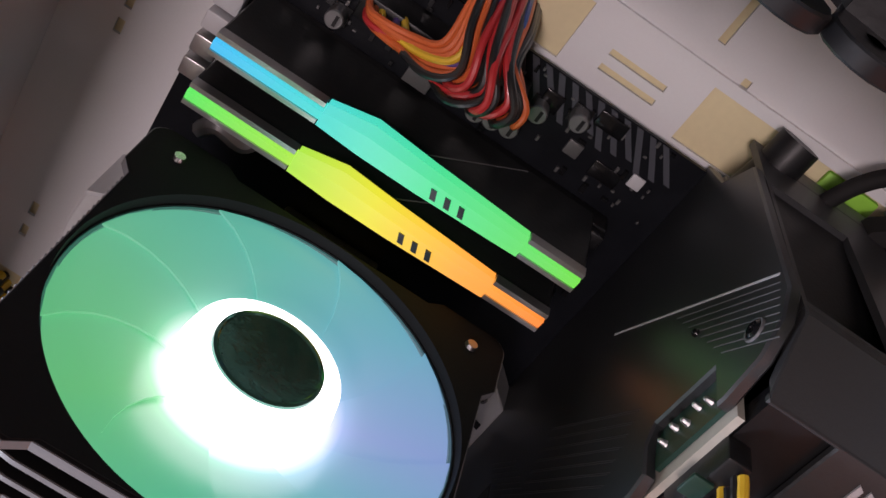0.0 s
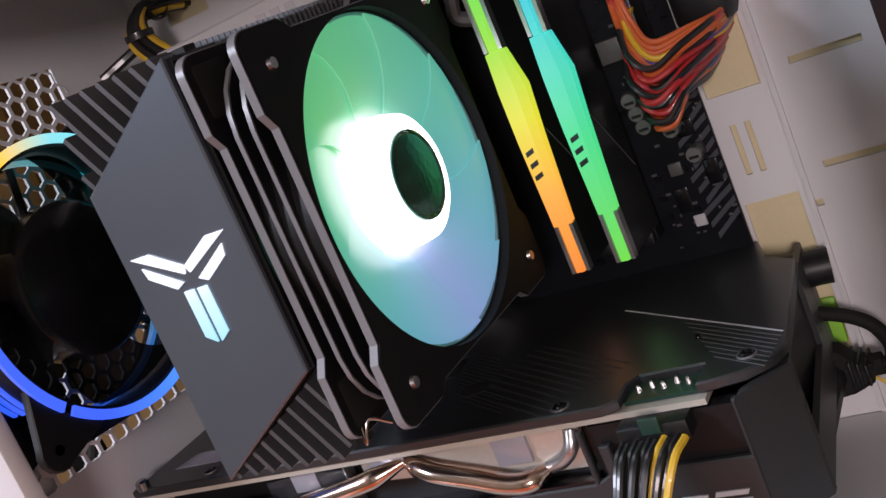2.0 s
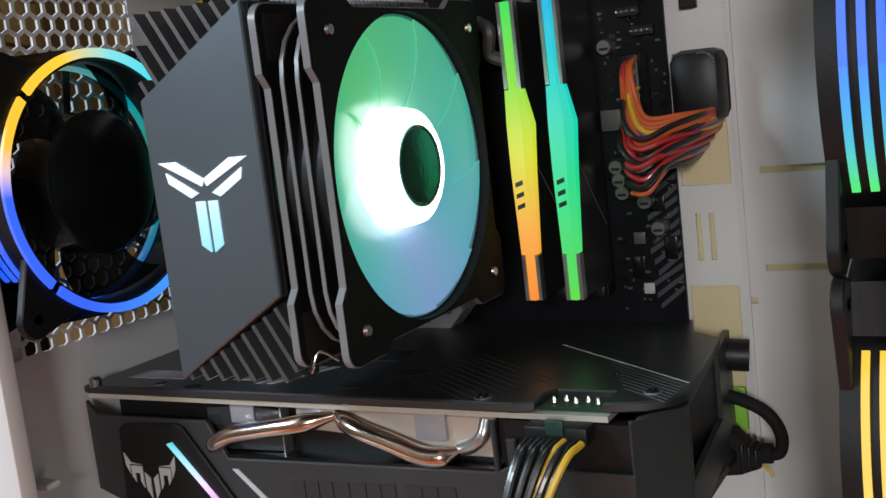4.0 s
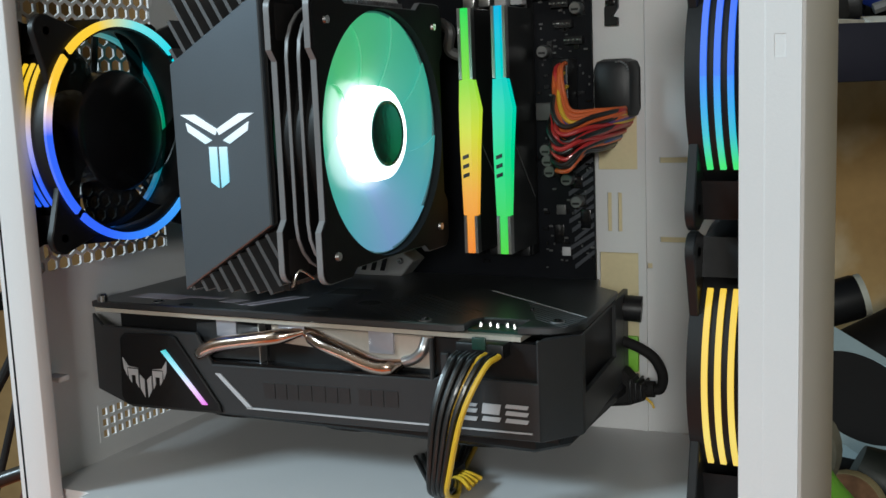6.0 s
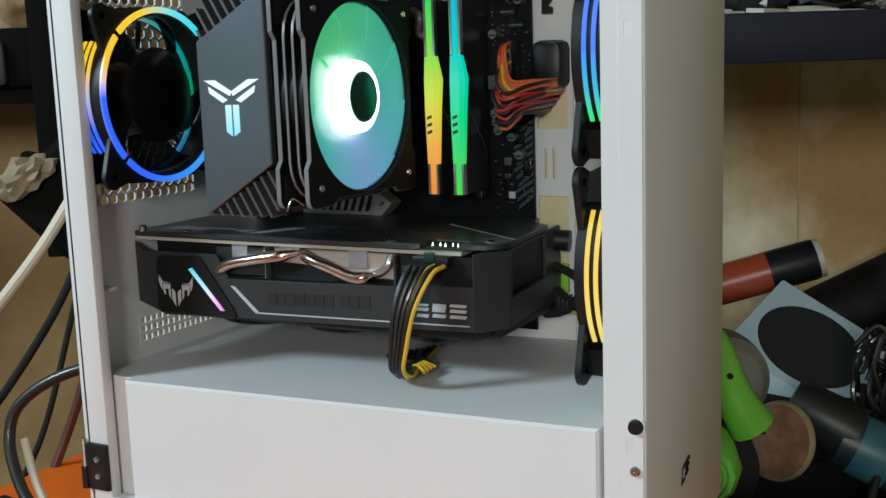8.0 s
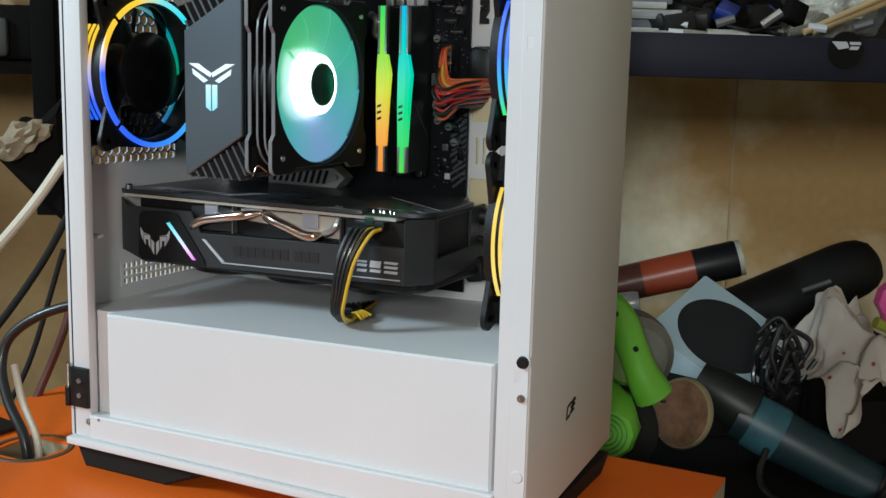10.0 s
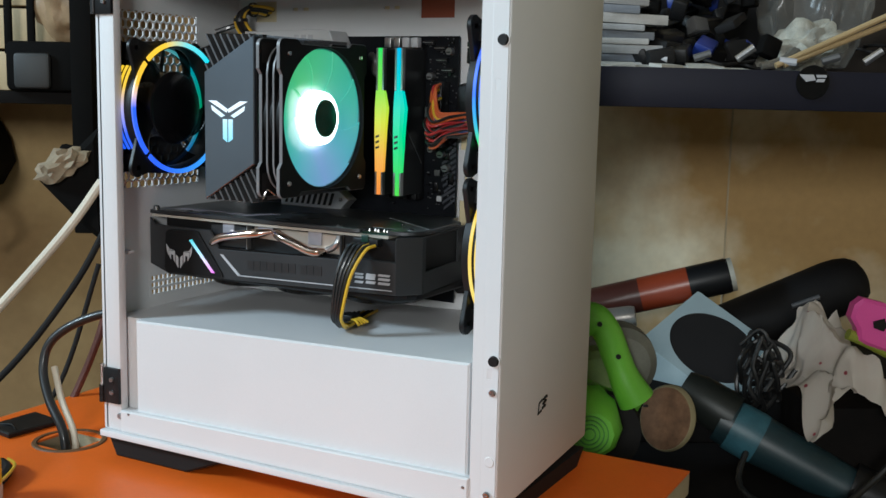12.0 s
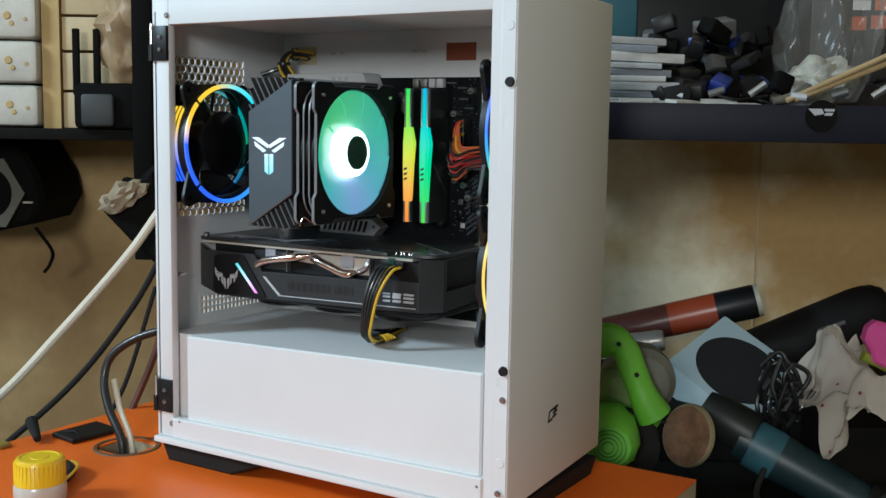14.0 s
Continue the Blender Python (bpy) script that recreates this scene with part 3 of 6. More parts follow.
# regulator heat sink at the upper edge
sink = part("regulator_sink", prism(B(), [(0.020, 0.3400), (0.127, 0.3400), (0.121, 0.3530), (0.106, 0.3545), (0.022, 0.3525)], xz, 0.152, 0.1825, bevel=0.001), MATS["pale_aluminium_cover"], board, "pale metal regulator heat sink")
for i in range(3):
    part("mark", bx(0.082 + i * 0.008, 0.087 + i * 0.008, 0.1515, 0.152, 0.345, 0.349), PALE, sink)
part("socket_clip", tube(B(), [(0.160, 0.165, 0.331), (0.168, 0.16, 0.326), (0.166, 0.162, 0.316), (0.172, 0.165, 0.312)], 0.0032), CHIP, board, "grey cooler clip")
# unreadable line of print beside the memory
part("print_line", bx(0.1652, 0.1668, 0.1820, 0.1824, 0.25, 0.296), PALE, board)

# ---- memory modules ----


def memory_module(xc, stops, label):
    ram = thing("memory_module", label, "memory module", (xc, 0.17, 0.2045), group="memory modules on the board")
    part("heat_spreader", prism(B(), [(0.142, 0.2045), (0.178, 0.2045), (0.178, 0.3365), (0.142, 0.3365)], yz, xc - 0.0034, xc + 0.0034, bevel=0.0006), mat("dark_module_metal", (0.030, 0.032, 0.033), 0.36, metal=0.4, vary=0.2), ram, "dark grey metal spreader")
    groove = B()
    prism(groove, [(0.144, 0.268), (0.176, 0.232), (0.176, 0.2326), (0.144, 0.2686)], yz, xc + 0.0034, xc + 0.0037)
    part("crease", groove, EDGE_GREY, ram)
    light = glow("module_light", stops, 0.2045, 0.3365, 1.0, base=(0.06, 0.06, 0.06))
    # narrow ends with bare metal edges, broad faceted middle
    bm = B()
    rows = [(0.2047, 0.0021, 0.0021, 0.1372), (0.2255, 0.0021, 0.0021, 0.1372), (0.2256, 0.0036, 0.0038, 0.1362), (0.262, 0.0040, 0.0058, 0.1352), (0.283, 0.0038, 0.0074, 0.1350),
            (0.2985, 0.0036, 0.0040, 0.1362), (0.2986, 0.0021, 0.0021, 0.1372), (0.3363, 0.0021, 0.0021, 0.1372)]
    rings = [[bm.verts.new(v) for v in ((xc - a, 0.142, z), (xc - a, y + 0.0006, z), (xc + b * 0.5, y, z), (xc + b, y + 0.0022, z), (xc + b, 0.142, z))] for z, a, b, y in rows]
    for a, b in zip(rings, rings[1:]):
        for k in range(4):
            bm.faces.new((a[k], b[k], b[k + 1], a[k + 1]))
    bm.faces.new(rings[0])
    bm.faces.new(rings[-1][::-1])
    bmesh.ops.recalc_face_normals(bm, faces=bm.faces)
    part("light_bar", bm, light, ram, "glowing translucent light bar")
    for z0, z1 in ((0.2047, 0.2252), (0.2990, 0.3363)):
        for s in (-1, 1):
            part("metal_edge", bx(xc + s * 0.0032 - 0.0008, xc + s * 0.0032 + 0.0008, 0.1375, 0.142, z0, z1), SILVER, ram, "bare metal edge")
    # brand lettering becomes three plain slanted dark bars
    for k in range(3):
        z = 0.2460 + k * 0.0050
        part("print_bar", prism(B(), [(xc - 0.0022, z), (xc + 0.0012, z + 0.0012), (xc + 0.0012, z + 0.0032), (xc - 0.0022, z + 0.0020)], xz, 0.1349, 0.1357), DIM_PRINT, ram)
    return ram


GRN, CYN, YEL, ORA, BLU = (0.03, 0.80, 0.10), (0.0, 0.62, 0.75), (0.72, 0.78, 0.02), (1.0, 0.26, 0.02), (0.02, 0.12, 0.95)
memory_module(0.187, [(0.0, ORA), (0.25, (1.0, 0.45, 0.05)), (0.5, YEL), (0.75, (0.25, 0.80, 0.05)), (1.0, GRN)], "dark memory module glowing green, yellow and orange")
memory_module(0.2065, [(0.0, (0.10, 0.75, 0.05)), (0.4, (0.0, 0.75, 0.25)), (0.75, (0.0, 0.68, 0.60)), (1.0, (0.0, 0.50, 0.80))], "dark memory module glowing cyan and green")

# ---- tower cooler ----
cooler = thing("tower_cooler", "black tower cooler with a satin cover and glowing emblem", "cpu cooler", (0.125, 0.18, 0.205))
CX0, CX1 = 0.097, 0.1485
part("cover_plate", prism(B(), [(CX0, 0.2045), (CX1, 0.2365), (CX1, 0.3405), (CX0, 0.3105)], xz, 0.006, 0.0125, bevel=0.0006), SATIN, cooler, "satin dark grey cover plate")
SLAT_GREY = mat("brushed_slat_edge", (0.13, 0.13, 0.135), 0.35, metal=0.5, vary=0.2)
part("cover_side", bx(CX1 - 0.0008, CX1 + 0.0022, 0.008, 0.03, 0.237, 0.3395), BLACK_GLOSS, cooler)
part("base_frame", bx(CX0 + 0.001, CX1 + 0.001, 0.0165, 0.022, 0.2045, 0.3415), mat("deep_black", (0.004, 0.004, 0.004), 0.7), cooler)
slope = Vector((CX1 - CX0, 0.3405 - 0.3105)).normalized()
perp = Vector((-slope.y, slope.x))
for i in range(9):
    s = 0.0035 + i * 0.0064
    foot_t = Vector((CX0, 0.3105)) + slope * s
    reach = min((foot_t.x - CX0) / -perp.x if perp.x else 1, (0.3415 - foot_t.y) / perp.y)
    if reach > 0.002:
        a, b = foot_t, foot_t + perp * reach
        w = slope * 0.0009
        part("slat", prism(B(), [tuple(a - w), tuple(a + w), tuple(b + w), tuple(b - w)], xz, 0.0075, 0.0165), SLAT_GREY, cooler)
    foot_b = Vector((CX0, 0.2045)) + slope * s
    reach = min((CX1 + 0.002 - foot_b.x) / -perp.x, (foot_b.y - 0.2045) / perp.y)
    if reach > 0.002:
        a, b = foot_b, foot_b - perp * reach
        w = slope * 0.0009
        part("slat", prism(B(), [tuple(a - w), tuple(a + w), tuple(b + w), tuple(b - w)], xz, 0.0075, 0.0165), SLAT_GREY, cooler)
for i in range(38):
    y = 0.024 + i * 0.0032
    part("fin", bx(CX0 + 0.001, CX1 - 0.001, y, y + 0.0005, 0.2055, 0.3415), mat("dark_fin_metal", (0.22, 0.22, 0.23), 0.35, metal=0.8), cooler)
for pz in (0.24, 0.262, 0.284, 0.306):
    part("heatpipe", tube(B(), [(0.123, 0.022, pz), (0.123, 0.10, pz), (0.123, 0.172, pz)], 0.003), COPPER, cooler)
part("cold_plate", bx(0.104, 0.142, 0.168, 0.1815, 0.253, 0.293, bevel=0.001), SILVER, cooler)
# glowing emblem: six slanted bars round a small triangle
emblem_light = glow("emblem_light", [(0.0, (0.22, 0.72, 0.86)), (0.45, (0.50, 0.88, 0.96)), (0.70, (0.86, 0.97, 1.0)), (1.0, (0.92, 0.98, 1.0))], 0.250, 0.290, 1.15)
ex, ez = 0.1222, 0.2742
bars = [[(0.0008, 0.0040), (0.0175, 0.0148), (0.0108, 0.0148), (-0.0002, 0.0070)], [(-0.0012, 0.0040), (-0.0175, 0.0148), (-0.0108, 0.0148), (-0.0002, 0.0070)],
        [(0.0026, 0.0012), (0.0056, -0.0006), (0.0142, 0.0060), (0.0150, 0.0105)], [(-0.0030, 0.0012), (-0.0060, -0.0006), (-0.0142, 0.0060), (-0.0150, 0.0105)],
        [(0.0005, -0.0022), (0.0040, -0.0022), (0.0040, -0.0205), (0.0005, -0.0235)], [(-0.0009, -0.0022), (-0.0044, -0.0022), (-0.0044, -0.0205), (-0.0009, -0.0235)]]
for pts in bars:
    part("emblem_bar", prism(B(), [(ex + p * 1.17, ez + q * 0.88) for p, q in pts], xz, 0.0053, 0.0062), emblem_light, cooler, "glowing pale emblem bar")


def blade(cy, cz, r0, r1, x_front, x_back, a0, width, thick=0.0008, dish=0.0):
    """One swept fan blade, slightly cupped; dish: how far its root lies behind its tip."""
    bm = B()
    nr, nc = 6, 6
    grid = {}
    for s in (0, 1):
        for i in range(nr + 1):
            r = r0 + (r1 - r0) * i / nr
            for j in range(nc + 1):
                t = j / nc
                a = a0 + width * t + 0.35 * (i / nr) ** 1.3
                x = x_back + (x_front - x_back) * (0.12 + 0.85 * t ** 0.8) + s * thick - dish * (1 - i / nr) ** 1.5
                grid[s, i, j] = bm.verts.new((x, cy + r * math.cos(a), cz + r * math.sin(a)))
    for s in (0, 1):
        for i in range(nr):
            for j in range(nc):
                bm.faces.new((grid[s, i, j], grid[s, i + 1, j], grid[s, i + 1, j + 1], grid[s, i, j + 1])).smooth = True
    for i in range(nr):
        for j in (0, nc):
            bm.faces.new((grid[0, i, j], grid[0, i + 1, j], grid[1, i + 1, j], grid[1, i, j]))
    for j in range(nc):
        for i in (0, nr):
            bm.faces.new((grid[0, i, j], grid[0, i, j + 1], grid[1, i, j + 1], grid[1, i, j]))
    bmesh.ops.recalc_face_normals(bm, faces=bm.faces)
    return bm


# ---- cooler fan ----
FY, FZ = 0.0695, 0.274
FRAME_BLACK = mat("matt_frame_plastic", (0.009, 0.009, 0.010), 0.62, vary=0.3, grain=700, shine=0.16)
fan = thing("cooler_fan", "black cooler fan with milky blades lit green and blue", "fan", (0.16, FY, 0.214))
outer = densify(rounded_square(FY, FZ, 0.0640, 0.006, 0.0037, tab=0.024))
# pale rims paint in the light that catches the black frame's edges
for k, (x0, x1, o) in enumerate(((0.1515, 0.1550, outer), (0.1720, 0.1755, outer))):
    plate = part("flange", flange(o, FY, FZ, 0.0594, x0, x1), FRAME_BLACK, fan)
    part("edge", flange([(FY + (p - FY) * 1.006, FZ + (q - FZ) * 1.006) for p, q in o], FY, FZ, 0.0600, x0 + 0.0003, x1 - 0.0003), FAN_LIT_EDGE, plate, "rim greyed for the light on it")
part("face_plate", flange(densify(rounded_square(FY, FZ, 0.0630, 0.006, 0.0037, tab=0.024)), FY, FZ, 0.0594, 0.1755, 0.1758), FRAME_BLACK, fan)
for x0 in (0.1588, 0.1652):
    rib = part("rib", flange(densify(rounded_square(FY, FZ, 0.0604, 0.024)), FY, FZ, 0.0594, x0, x0 + 0.0022), BLACK, fan)
    part("edge", flange(densify(rounded_square(FY, FZ, 0.0608, 0.024)), FY, FZ, 0.0600, x0 + 0.0003, x0 + 0.0019), FAN_LIT_EDGE, rib, "rim greyed for the light on it")
part("barrel", lathe(B(), [(0.1550, 0.0588), (0.1550, 0.0597), (0.1720, 0.0597), (0.1720, 0.0588), (0.1550, 0.0588)], (0, FY, FZ), "x", 72), BLACK, fan)
# weak emission on the barrel wall stands in for LED light falling on it
part("inner_wall", lathe(B(), [(0.1535, 0.0578), (0.1535, 0.0587), (0.1715, 0.0587), (0.1715, 0.0578), (0.1535, 0.0578)], (0, FY, FZ), "x", 72), glow_round("glow_wall", [(0.0, (0.06, 0.40, 0.20)), (0.3, (0.10, 0.30, 0.40)), (0.6, (0.02, 0.35, 0.25)), (1.0, (0.06, 0.40, 0.20))], FY, FZ, 0.32), fan, "milky inner wall given a dim glow")
for sy in (-1, 1):
    for sz in (-1, 1):
        for x0, d in ((0.1510, 0.004), (0.1708, 0.004)):
            y, z = FY + sy * 0.0525, FZ + sz * 0.0525
            part("rubber_pad", bx(x0 - 0.0004, x0 + 0.0044, y - 0.0092, y + 0.0092, z - 0.0092, z + 0.0092, bevel=0.002), BLACK_MATT, fan)
        part("screw", lathe(B(), [(0.1759, 0.0022), (0.1772, 0.0018), (0.1772, 0)], (0, FY + sy * 0.0525, FZ + sz * 0.0525), "x", 12), STEEL, fan)
# blades emit, palest at the root, in place of scattered hub light
milky = glow_round("lit_blades", [(0.0, (0.04, 0.58, 0.30)), (0.14, (0.10, 0.50, 0.55)), (0.27, (0.22, 0.40, 0.70)), (0.40, (0.10, 0.47, 0.56)), (0.55, (0.05, 0.52, 0.38)), (0.75, (0.07, 0.58, 0.24)), (0.88, (0.08, 0.62, 0.20)), (1.0, (0.04, 0.58, 0.30))], FY, FZ, 0.74, alpha=0.95, base=(0.12, 0.13, 0.13), inner=0.0215, gain=0.55)
for k in range(9):
    part("blade", blade(FY, FZ, 0.0215, 0.0582, 0.1715, 0.1685, k * 2 * math.pi / 9, 2 * math.pi / 9 * 1.40, dish=0.0105), milky, fan, "milky lit blade")
hub_light = glow("hub_light", [(0.0, (1.0, 1.0, 1.0)), (1.0, (0.92, 1.0, 0.96))], 0.25, 0.30, 3.2, base=(0.8, 0.8, 0.8))
hub = part("hub", lathe(B(), [(0.1500, 0.0238), (0.168, 0.0234), (0.1735, 0.0222), (0.1752, 0.0200), (0.1757, 0.0166), (0.1747, 0.0164), (0.1747, 0)], (0, FY, FZ), "x", 48), hub_light, fan, "brightly glowing white hub")
part("hub_cap", lathe(B(), [(0.1745, 0.0163), (0.1759, 0.0160), (0.1762, 0.0150), (0.1757, 0.0145), (0.1757, 0)], (0, FY, FZ), "x", 40), mat("dark_mirror_cap", (0.08, 0.24, 0.18), 0.12, metal=0.7, vary=0.3, stain=40), hub, "dark glossy hub cap")
part("lead", tube(B(), [(0.153, 0.014, 0.215), (0.158, 0.006, 0.209), (0.161, 0.008, 0.216), (0.166, 0.012, 0.212)], 0.0005), COPPER, fan, "thin bare spring clip")

# ---- ring-lit case fans ----
SMOKED = mat("smoked_blade", (0.006, 0.007, 0.008), 0.5, vary=0.2, bump=0.0, shine=0.15)
SMOKED.node_tree.nodes["Principled BSDF"].inputs["Alpha"].default_value = 0.85


def case_fan(x0, x1, cy, cz, ring_stops, side_stops, facing, label, rings=True):
    """A round fan with corner tabs, a lit ring on its face and three lit strips round its barrel. facing: +1 shows the ring to +x."""
    f = thing("case_fan", label, "fan", ((x0 + x1) / 2, cy, cz - 0.06), group="ring-lit fans in the case")
    xf = x1 if facing > 0 else x0
    s = 1 if facing > 0 else -1
    part("barrel", lathe(B(), [(x0, 0.0545), (x0, 0.0592), (x1, 0.0592), (x1, 0.0545), (x0, 0.0545)], (0, cy, cz), "x", 80), BLACK, f)
    for sy in (-1, 1):
        for sz in (-1, 1):
            for xa in (x0, x1 - 0.004):
                a = math.atan2(sz, sy)
                c = Vector((cy + sy * 0.0525, cz + sz * 0.0525))
                d1 = Vector((math.cos(a), math.sin(a)))
                d2 = Vector((-d1.y, d1.x))
                pts = [c - d1 * 0.018 + d2 * 0.019] + [c + d1 * 0.0085 * math.cos(t) + d2 * 0.0085 * math.sin(t) for t in (1.4, 0.9, 0.45, 0, -0.45, -0.9, -1.4)] + [c - d1 * 0.018 - d2 * 0.019]
                tab = part("corner_tab", prism(B(), [tuple(p) for p in pts], yz, xa, xa + 0.004, bevel=0.0005), BLACK, f)
                part("hole", lathe(B(), [((xa + 0.004 if s > 0 else xa) + s * 0.0003, 0.0022), ((xa + 0.004 if s > 0 else xa) + s * 0.0003, 0)], (0, c.x, c.y), "x", 12), CHIP, tab)
    for sz in (-1, 1):
        web = [(cy - 0.0475, cz + sz * 0.0415), (cy - 0.010, cz + sz * 0.0560), (cy - 0.010, cz + sz * 0.0600), (cy - 0.0440, cz + sz * 0.0575)]
        part("web", prism(B(), web, yz, x0 + 0.004, x1 - 0.004), BLACK, f)
    ring_light = glow_round("ring_light", ring_stops, cy, cz, 1.15)
    dim_light = glow_round("inner_ring_light", ring_stops, cy, cz, 0.4)
    strip_light = glow_round("strip_light", side_stops, cy, cz, 1.1)
    for k in range(4):
        a = 45 + 90 * k
        part("ring_light", lathe(B(), [(xf, 0.0560), (xf, 0.0600), (xf + s * 0.0018, 0.0600), (xf + s * 0.0018, 0.0560)], (0, cy, cz), "x", 96, arc=(a + 2, a + 88)), ring_light, f, "glowing ring segment")
    part("inner_ring", lathe(B(), [(x0 + 0.006, 0.0525), (x0 + 0.006, 0.0546), (x0 + 0.009, 0.0546), (x0 + 0.009, 0.0525), (x0 + 0.006, 0.0525)], (0, cy, cz), "x", 80), dim_light, f, "thin glowing inner ring")
    for side in (180, 0):
        for k in range(3):
            xa = x0 + 0.0062 + k * 0.0052
            part("side_strip", lathe(B(), [(xa, 0.0590), (xa, 0.0602), (xa + 0.0024, 0.0602), (xa + 0.0024, 0.0590)], (0, cy, cz), "x", 96, arc=(side - 38, side + 38)), strip_light, f, "glowing side strip")
    hub_r = 0.033
    part("hub", lathe(B(), [(x0 + 0.003, hub_r - 0.002), (x0 + 0.005, hub_r), (x1 - 0.004, hub_r), (x1 - 0.002, hub_r - 0.003), (x1 - 0.002, 0)], (0, cy, cz), "x", 40), BLACK_GLOSS, f, "black glossy hub")
    for k in range(5):
        part("blade", blade(cy, cz, hub_r - 0.001, 0.0535, x1 - 0.006, x0 + 0.006, k * 2 * math.pi / 5 + 0.40, 2 * math.pi / 5 * 0.62), SMOKED, f, "dark smoked blade")
    for a in (200, 320, 80):
        c, d = math.cos(radians(a)), math.sin(radians(a))
        part("strut", tube(B(), [(x0 + 0.002, cy + 0.02 * c, cz + 0.02 * d), (x0 + 0.002, cy + 0.055 * c, cz + 0.055 * d)], 0.002, 6, 2), BLACK, f)
    return f


case_fan(XR + 0.0008, 0.0145, 0.0660, 0.2785, [(0.0, BLU), (0.18, BLU), (0.36, (0.05, 0.35, 0.9)), (0.5, (0.0, 0.75, 0.3)), (0.62, (0.0, 0.70, 0.80)), (0.72, (0.2, 0.75, 0.75)), (0.80, (1.0, 0.62, 0.02)), (0.94, (1.0, 0.55, 0.02)), (0.97, (0.85, 0.6, 0.6)), (1.0, BLU)],
         [(0.0, (0.5, 0.45, 0.7)), (0.06, BLU), (0.12, BLU), (0.5, (0.0, 0.6, 0.6)), (0.88, (1.0, 0.62, 0.02)), (0.95, (1.0, 0.6, 0.02)), (1.0, (0.5, 0.45, 0.7))], 1, "black case fan with a ring lit yellow, cyan and blue")
case_fan(0.3305, 0.3560, 0.0870, 0.2955, [(0.0, BLU), (1.0, BLU)], [(0.0, (0.0, 0.22, 0.95)), (0.06, (0.0, 0.50, 0.62)), (0.10, (0.05, 0.80, 0.15)), (0.5, CYN), (0.9, BLU), (1.0, (0.0, 0.16, 0.95))], 1, "black case fan with side strips lit blue and green")
case_fan(0.3305, 0.3560, 0.0870, 0.1735, [(0.0, YEL), (1.0, YEL)], [(0.0, (0.95, 0.62, 0.05)), (0.06, (0.95, 0.7, 0.1)), (0.5, ORA), (0.92, (0.95, 0.62, 0.02)), (1.0, (0.95, 0.62, 0.05))], 1, "black case fan with side strips lit yellow")

# ---- graphics card ----
gpu = thing("graphics_card", "black graphics card with a dark grey shroud and metal backplate", "graphics card", (0.13, 0.12, 0.118))
GX0 = -0.0125
plate = [(GX0, 0.1865), (0.244, 0.1865), (0.2505, 0.165), (0.2640, 0.1545), (0.2715, 0.0795), (0.2685, 0.0700), (0.2600, 0.0630), (0.2475, 0.0600), (0.2445, 0.0600), (0.2445, 0.0745), (0.2215, 0.0745), (0.2180, 0.0695), (0.2180, 0.0585), (0.2120, 0.0555), (GX0, 0.0555)]
back = part("backplate", prism(B(), plate, xy, 0.1800, 0.1840, bevel=0.0007), BACKPLATE, gpu, "black metal backplate with engraved lines")
part("board_edge", prism(B(), [(GX0, 0.0575), (0.247, 0.0575), (0.247, 0.18), (GX0, 0.18)], xy, 0.1774, 0.1796), mat("pale_board_edge", (0.52, 0.49, 0.42), 0.5, vary=0.2), gpu, "pale circuit board edge")
part("board_tip", prism(B(), [(0.2185, 0.0560), (0.2465, 0.0560), (0.2465, 0.073), (0.2185, 0.073)], xy, 0.1798, 0.1812), GREEN_PCB, gpu, "green board corner")
for i in range(5):
    part("solder_pin", lathe(B(), [(0.1812, 0.0011), (0.1832, 0.0007), (0.1838, 0)], (0.2225 + i * 0.0044, 0.062 + 0.002 * (i % 2), 0), "z", 8), SILVER, gpu)
# engraved fine lines, parallel to one long pale line
ldir = Vector((0.809, -0.588))


def engraved(right, length, width, material, label=""):
    right = Vector(right)
    left, side = right - ldir * length, Vector((0.588, 0.809)) * width
    return part("engraved_line", prism(B(), [tuple(left), tuple(right), tuple(right + side), tuple(left + side)], xy, 0.1839, 0.18415), material, back, label)


engraved((0.2688, 0.0872), 0.088, 0.0007, PALE, "long pale engraved line")
for i in range(1, 9):
    engraved((0.2690 - 0.0003 * i, 0.0868 - 0.0029 * i), 0.052 - 0.0035 * i, 0.0003, EDGE_GREY)
for i in range(22):
    engraved((0.2150 - 0.0012 * i, 0.0860 - 0.0015 * i + 0.0016 * (i % 2)), 0.058, 0.0003, GREY_SHROUD)
for i in range(16):
    engraved((0.1720 - 0.0018 * i, 0.0640 + 0.0040 * i), 0.040 - 0.0012 * i, 0.0003, GREY_SHROUD)
for sx, sy in ((0.2592, 0.0744), (0.1961, 0.0607), (0.03, 0.062), (0.238, 0.096)):
    screw(back, sx, sy, 0.184, 0.0026 if sy < 0.08 else 0.0012, axis="z", out=1, deep=0.0012, material=BLACK_GLOSS)
    if sy < 0.08:
        part("screw_ring", lathe(B(), [(0.184, 0.0036), (0.1846, 0.0034), (0.1846, 0.0029), (0.184, 0.0028)], (sx, sy, 0), "z", 16), EDGE_GREY, back)
DEEP = mat("deep_black", (0.004, 0.004, 0.004), 0.7)
part("vent_recess", prism(B(), [(0.111, 0.107), (0.131, 0.108), (0.130, 0.125), (0.110, 0.123)], xy, 0.18392, 0.18418), DEEP, back)
for rx, ry, ra, rb in ((0.130, 0.070, 0.0075, 0.0045), (0.148, 0.091, 0.0062, 0.0055), (0.051, 0.060, 0.0045, 0.0030)):
    part("vent_recess", prism(B(), [(rx + ra * math.cos(k * math.pi / 10), ry + rb * math.sin(k * math.pi / 10)) for k in range(20)], xy, 0.18392, 0.18418), DEEP, back)
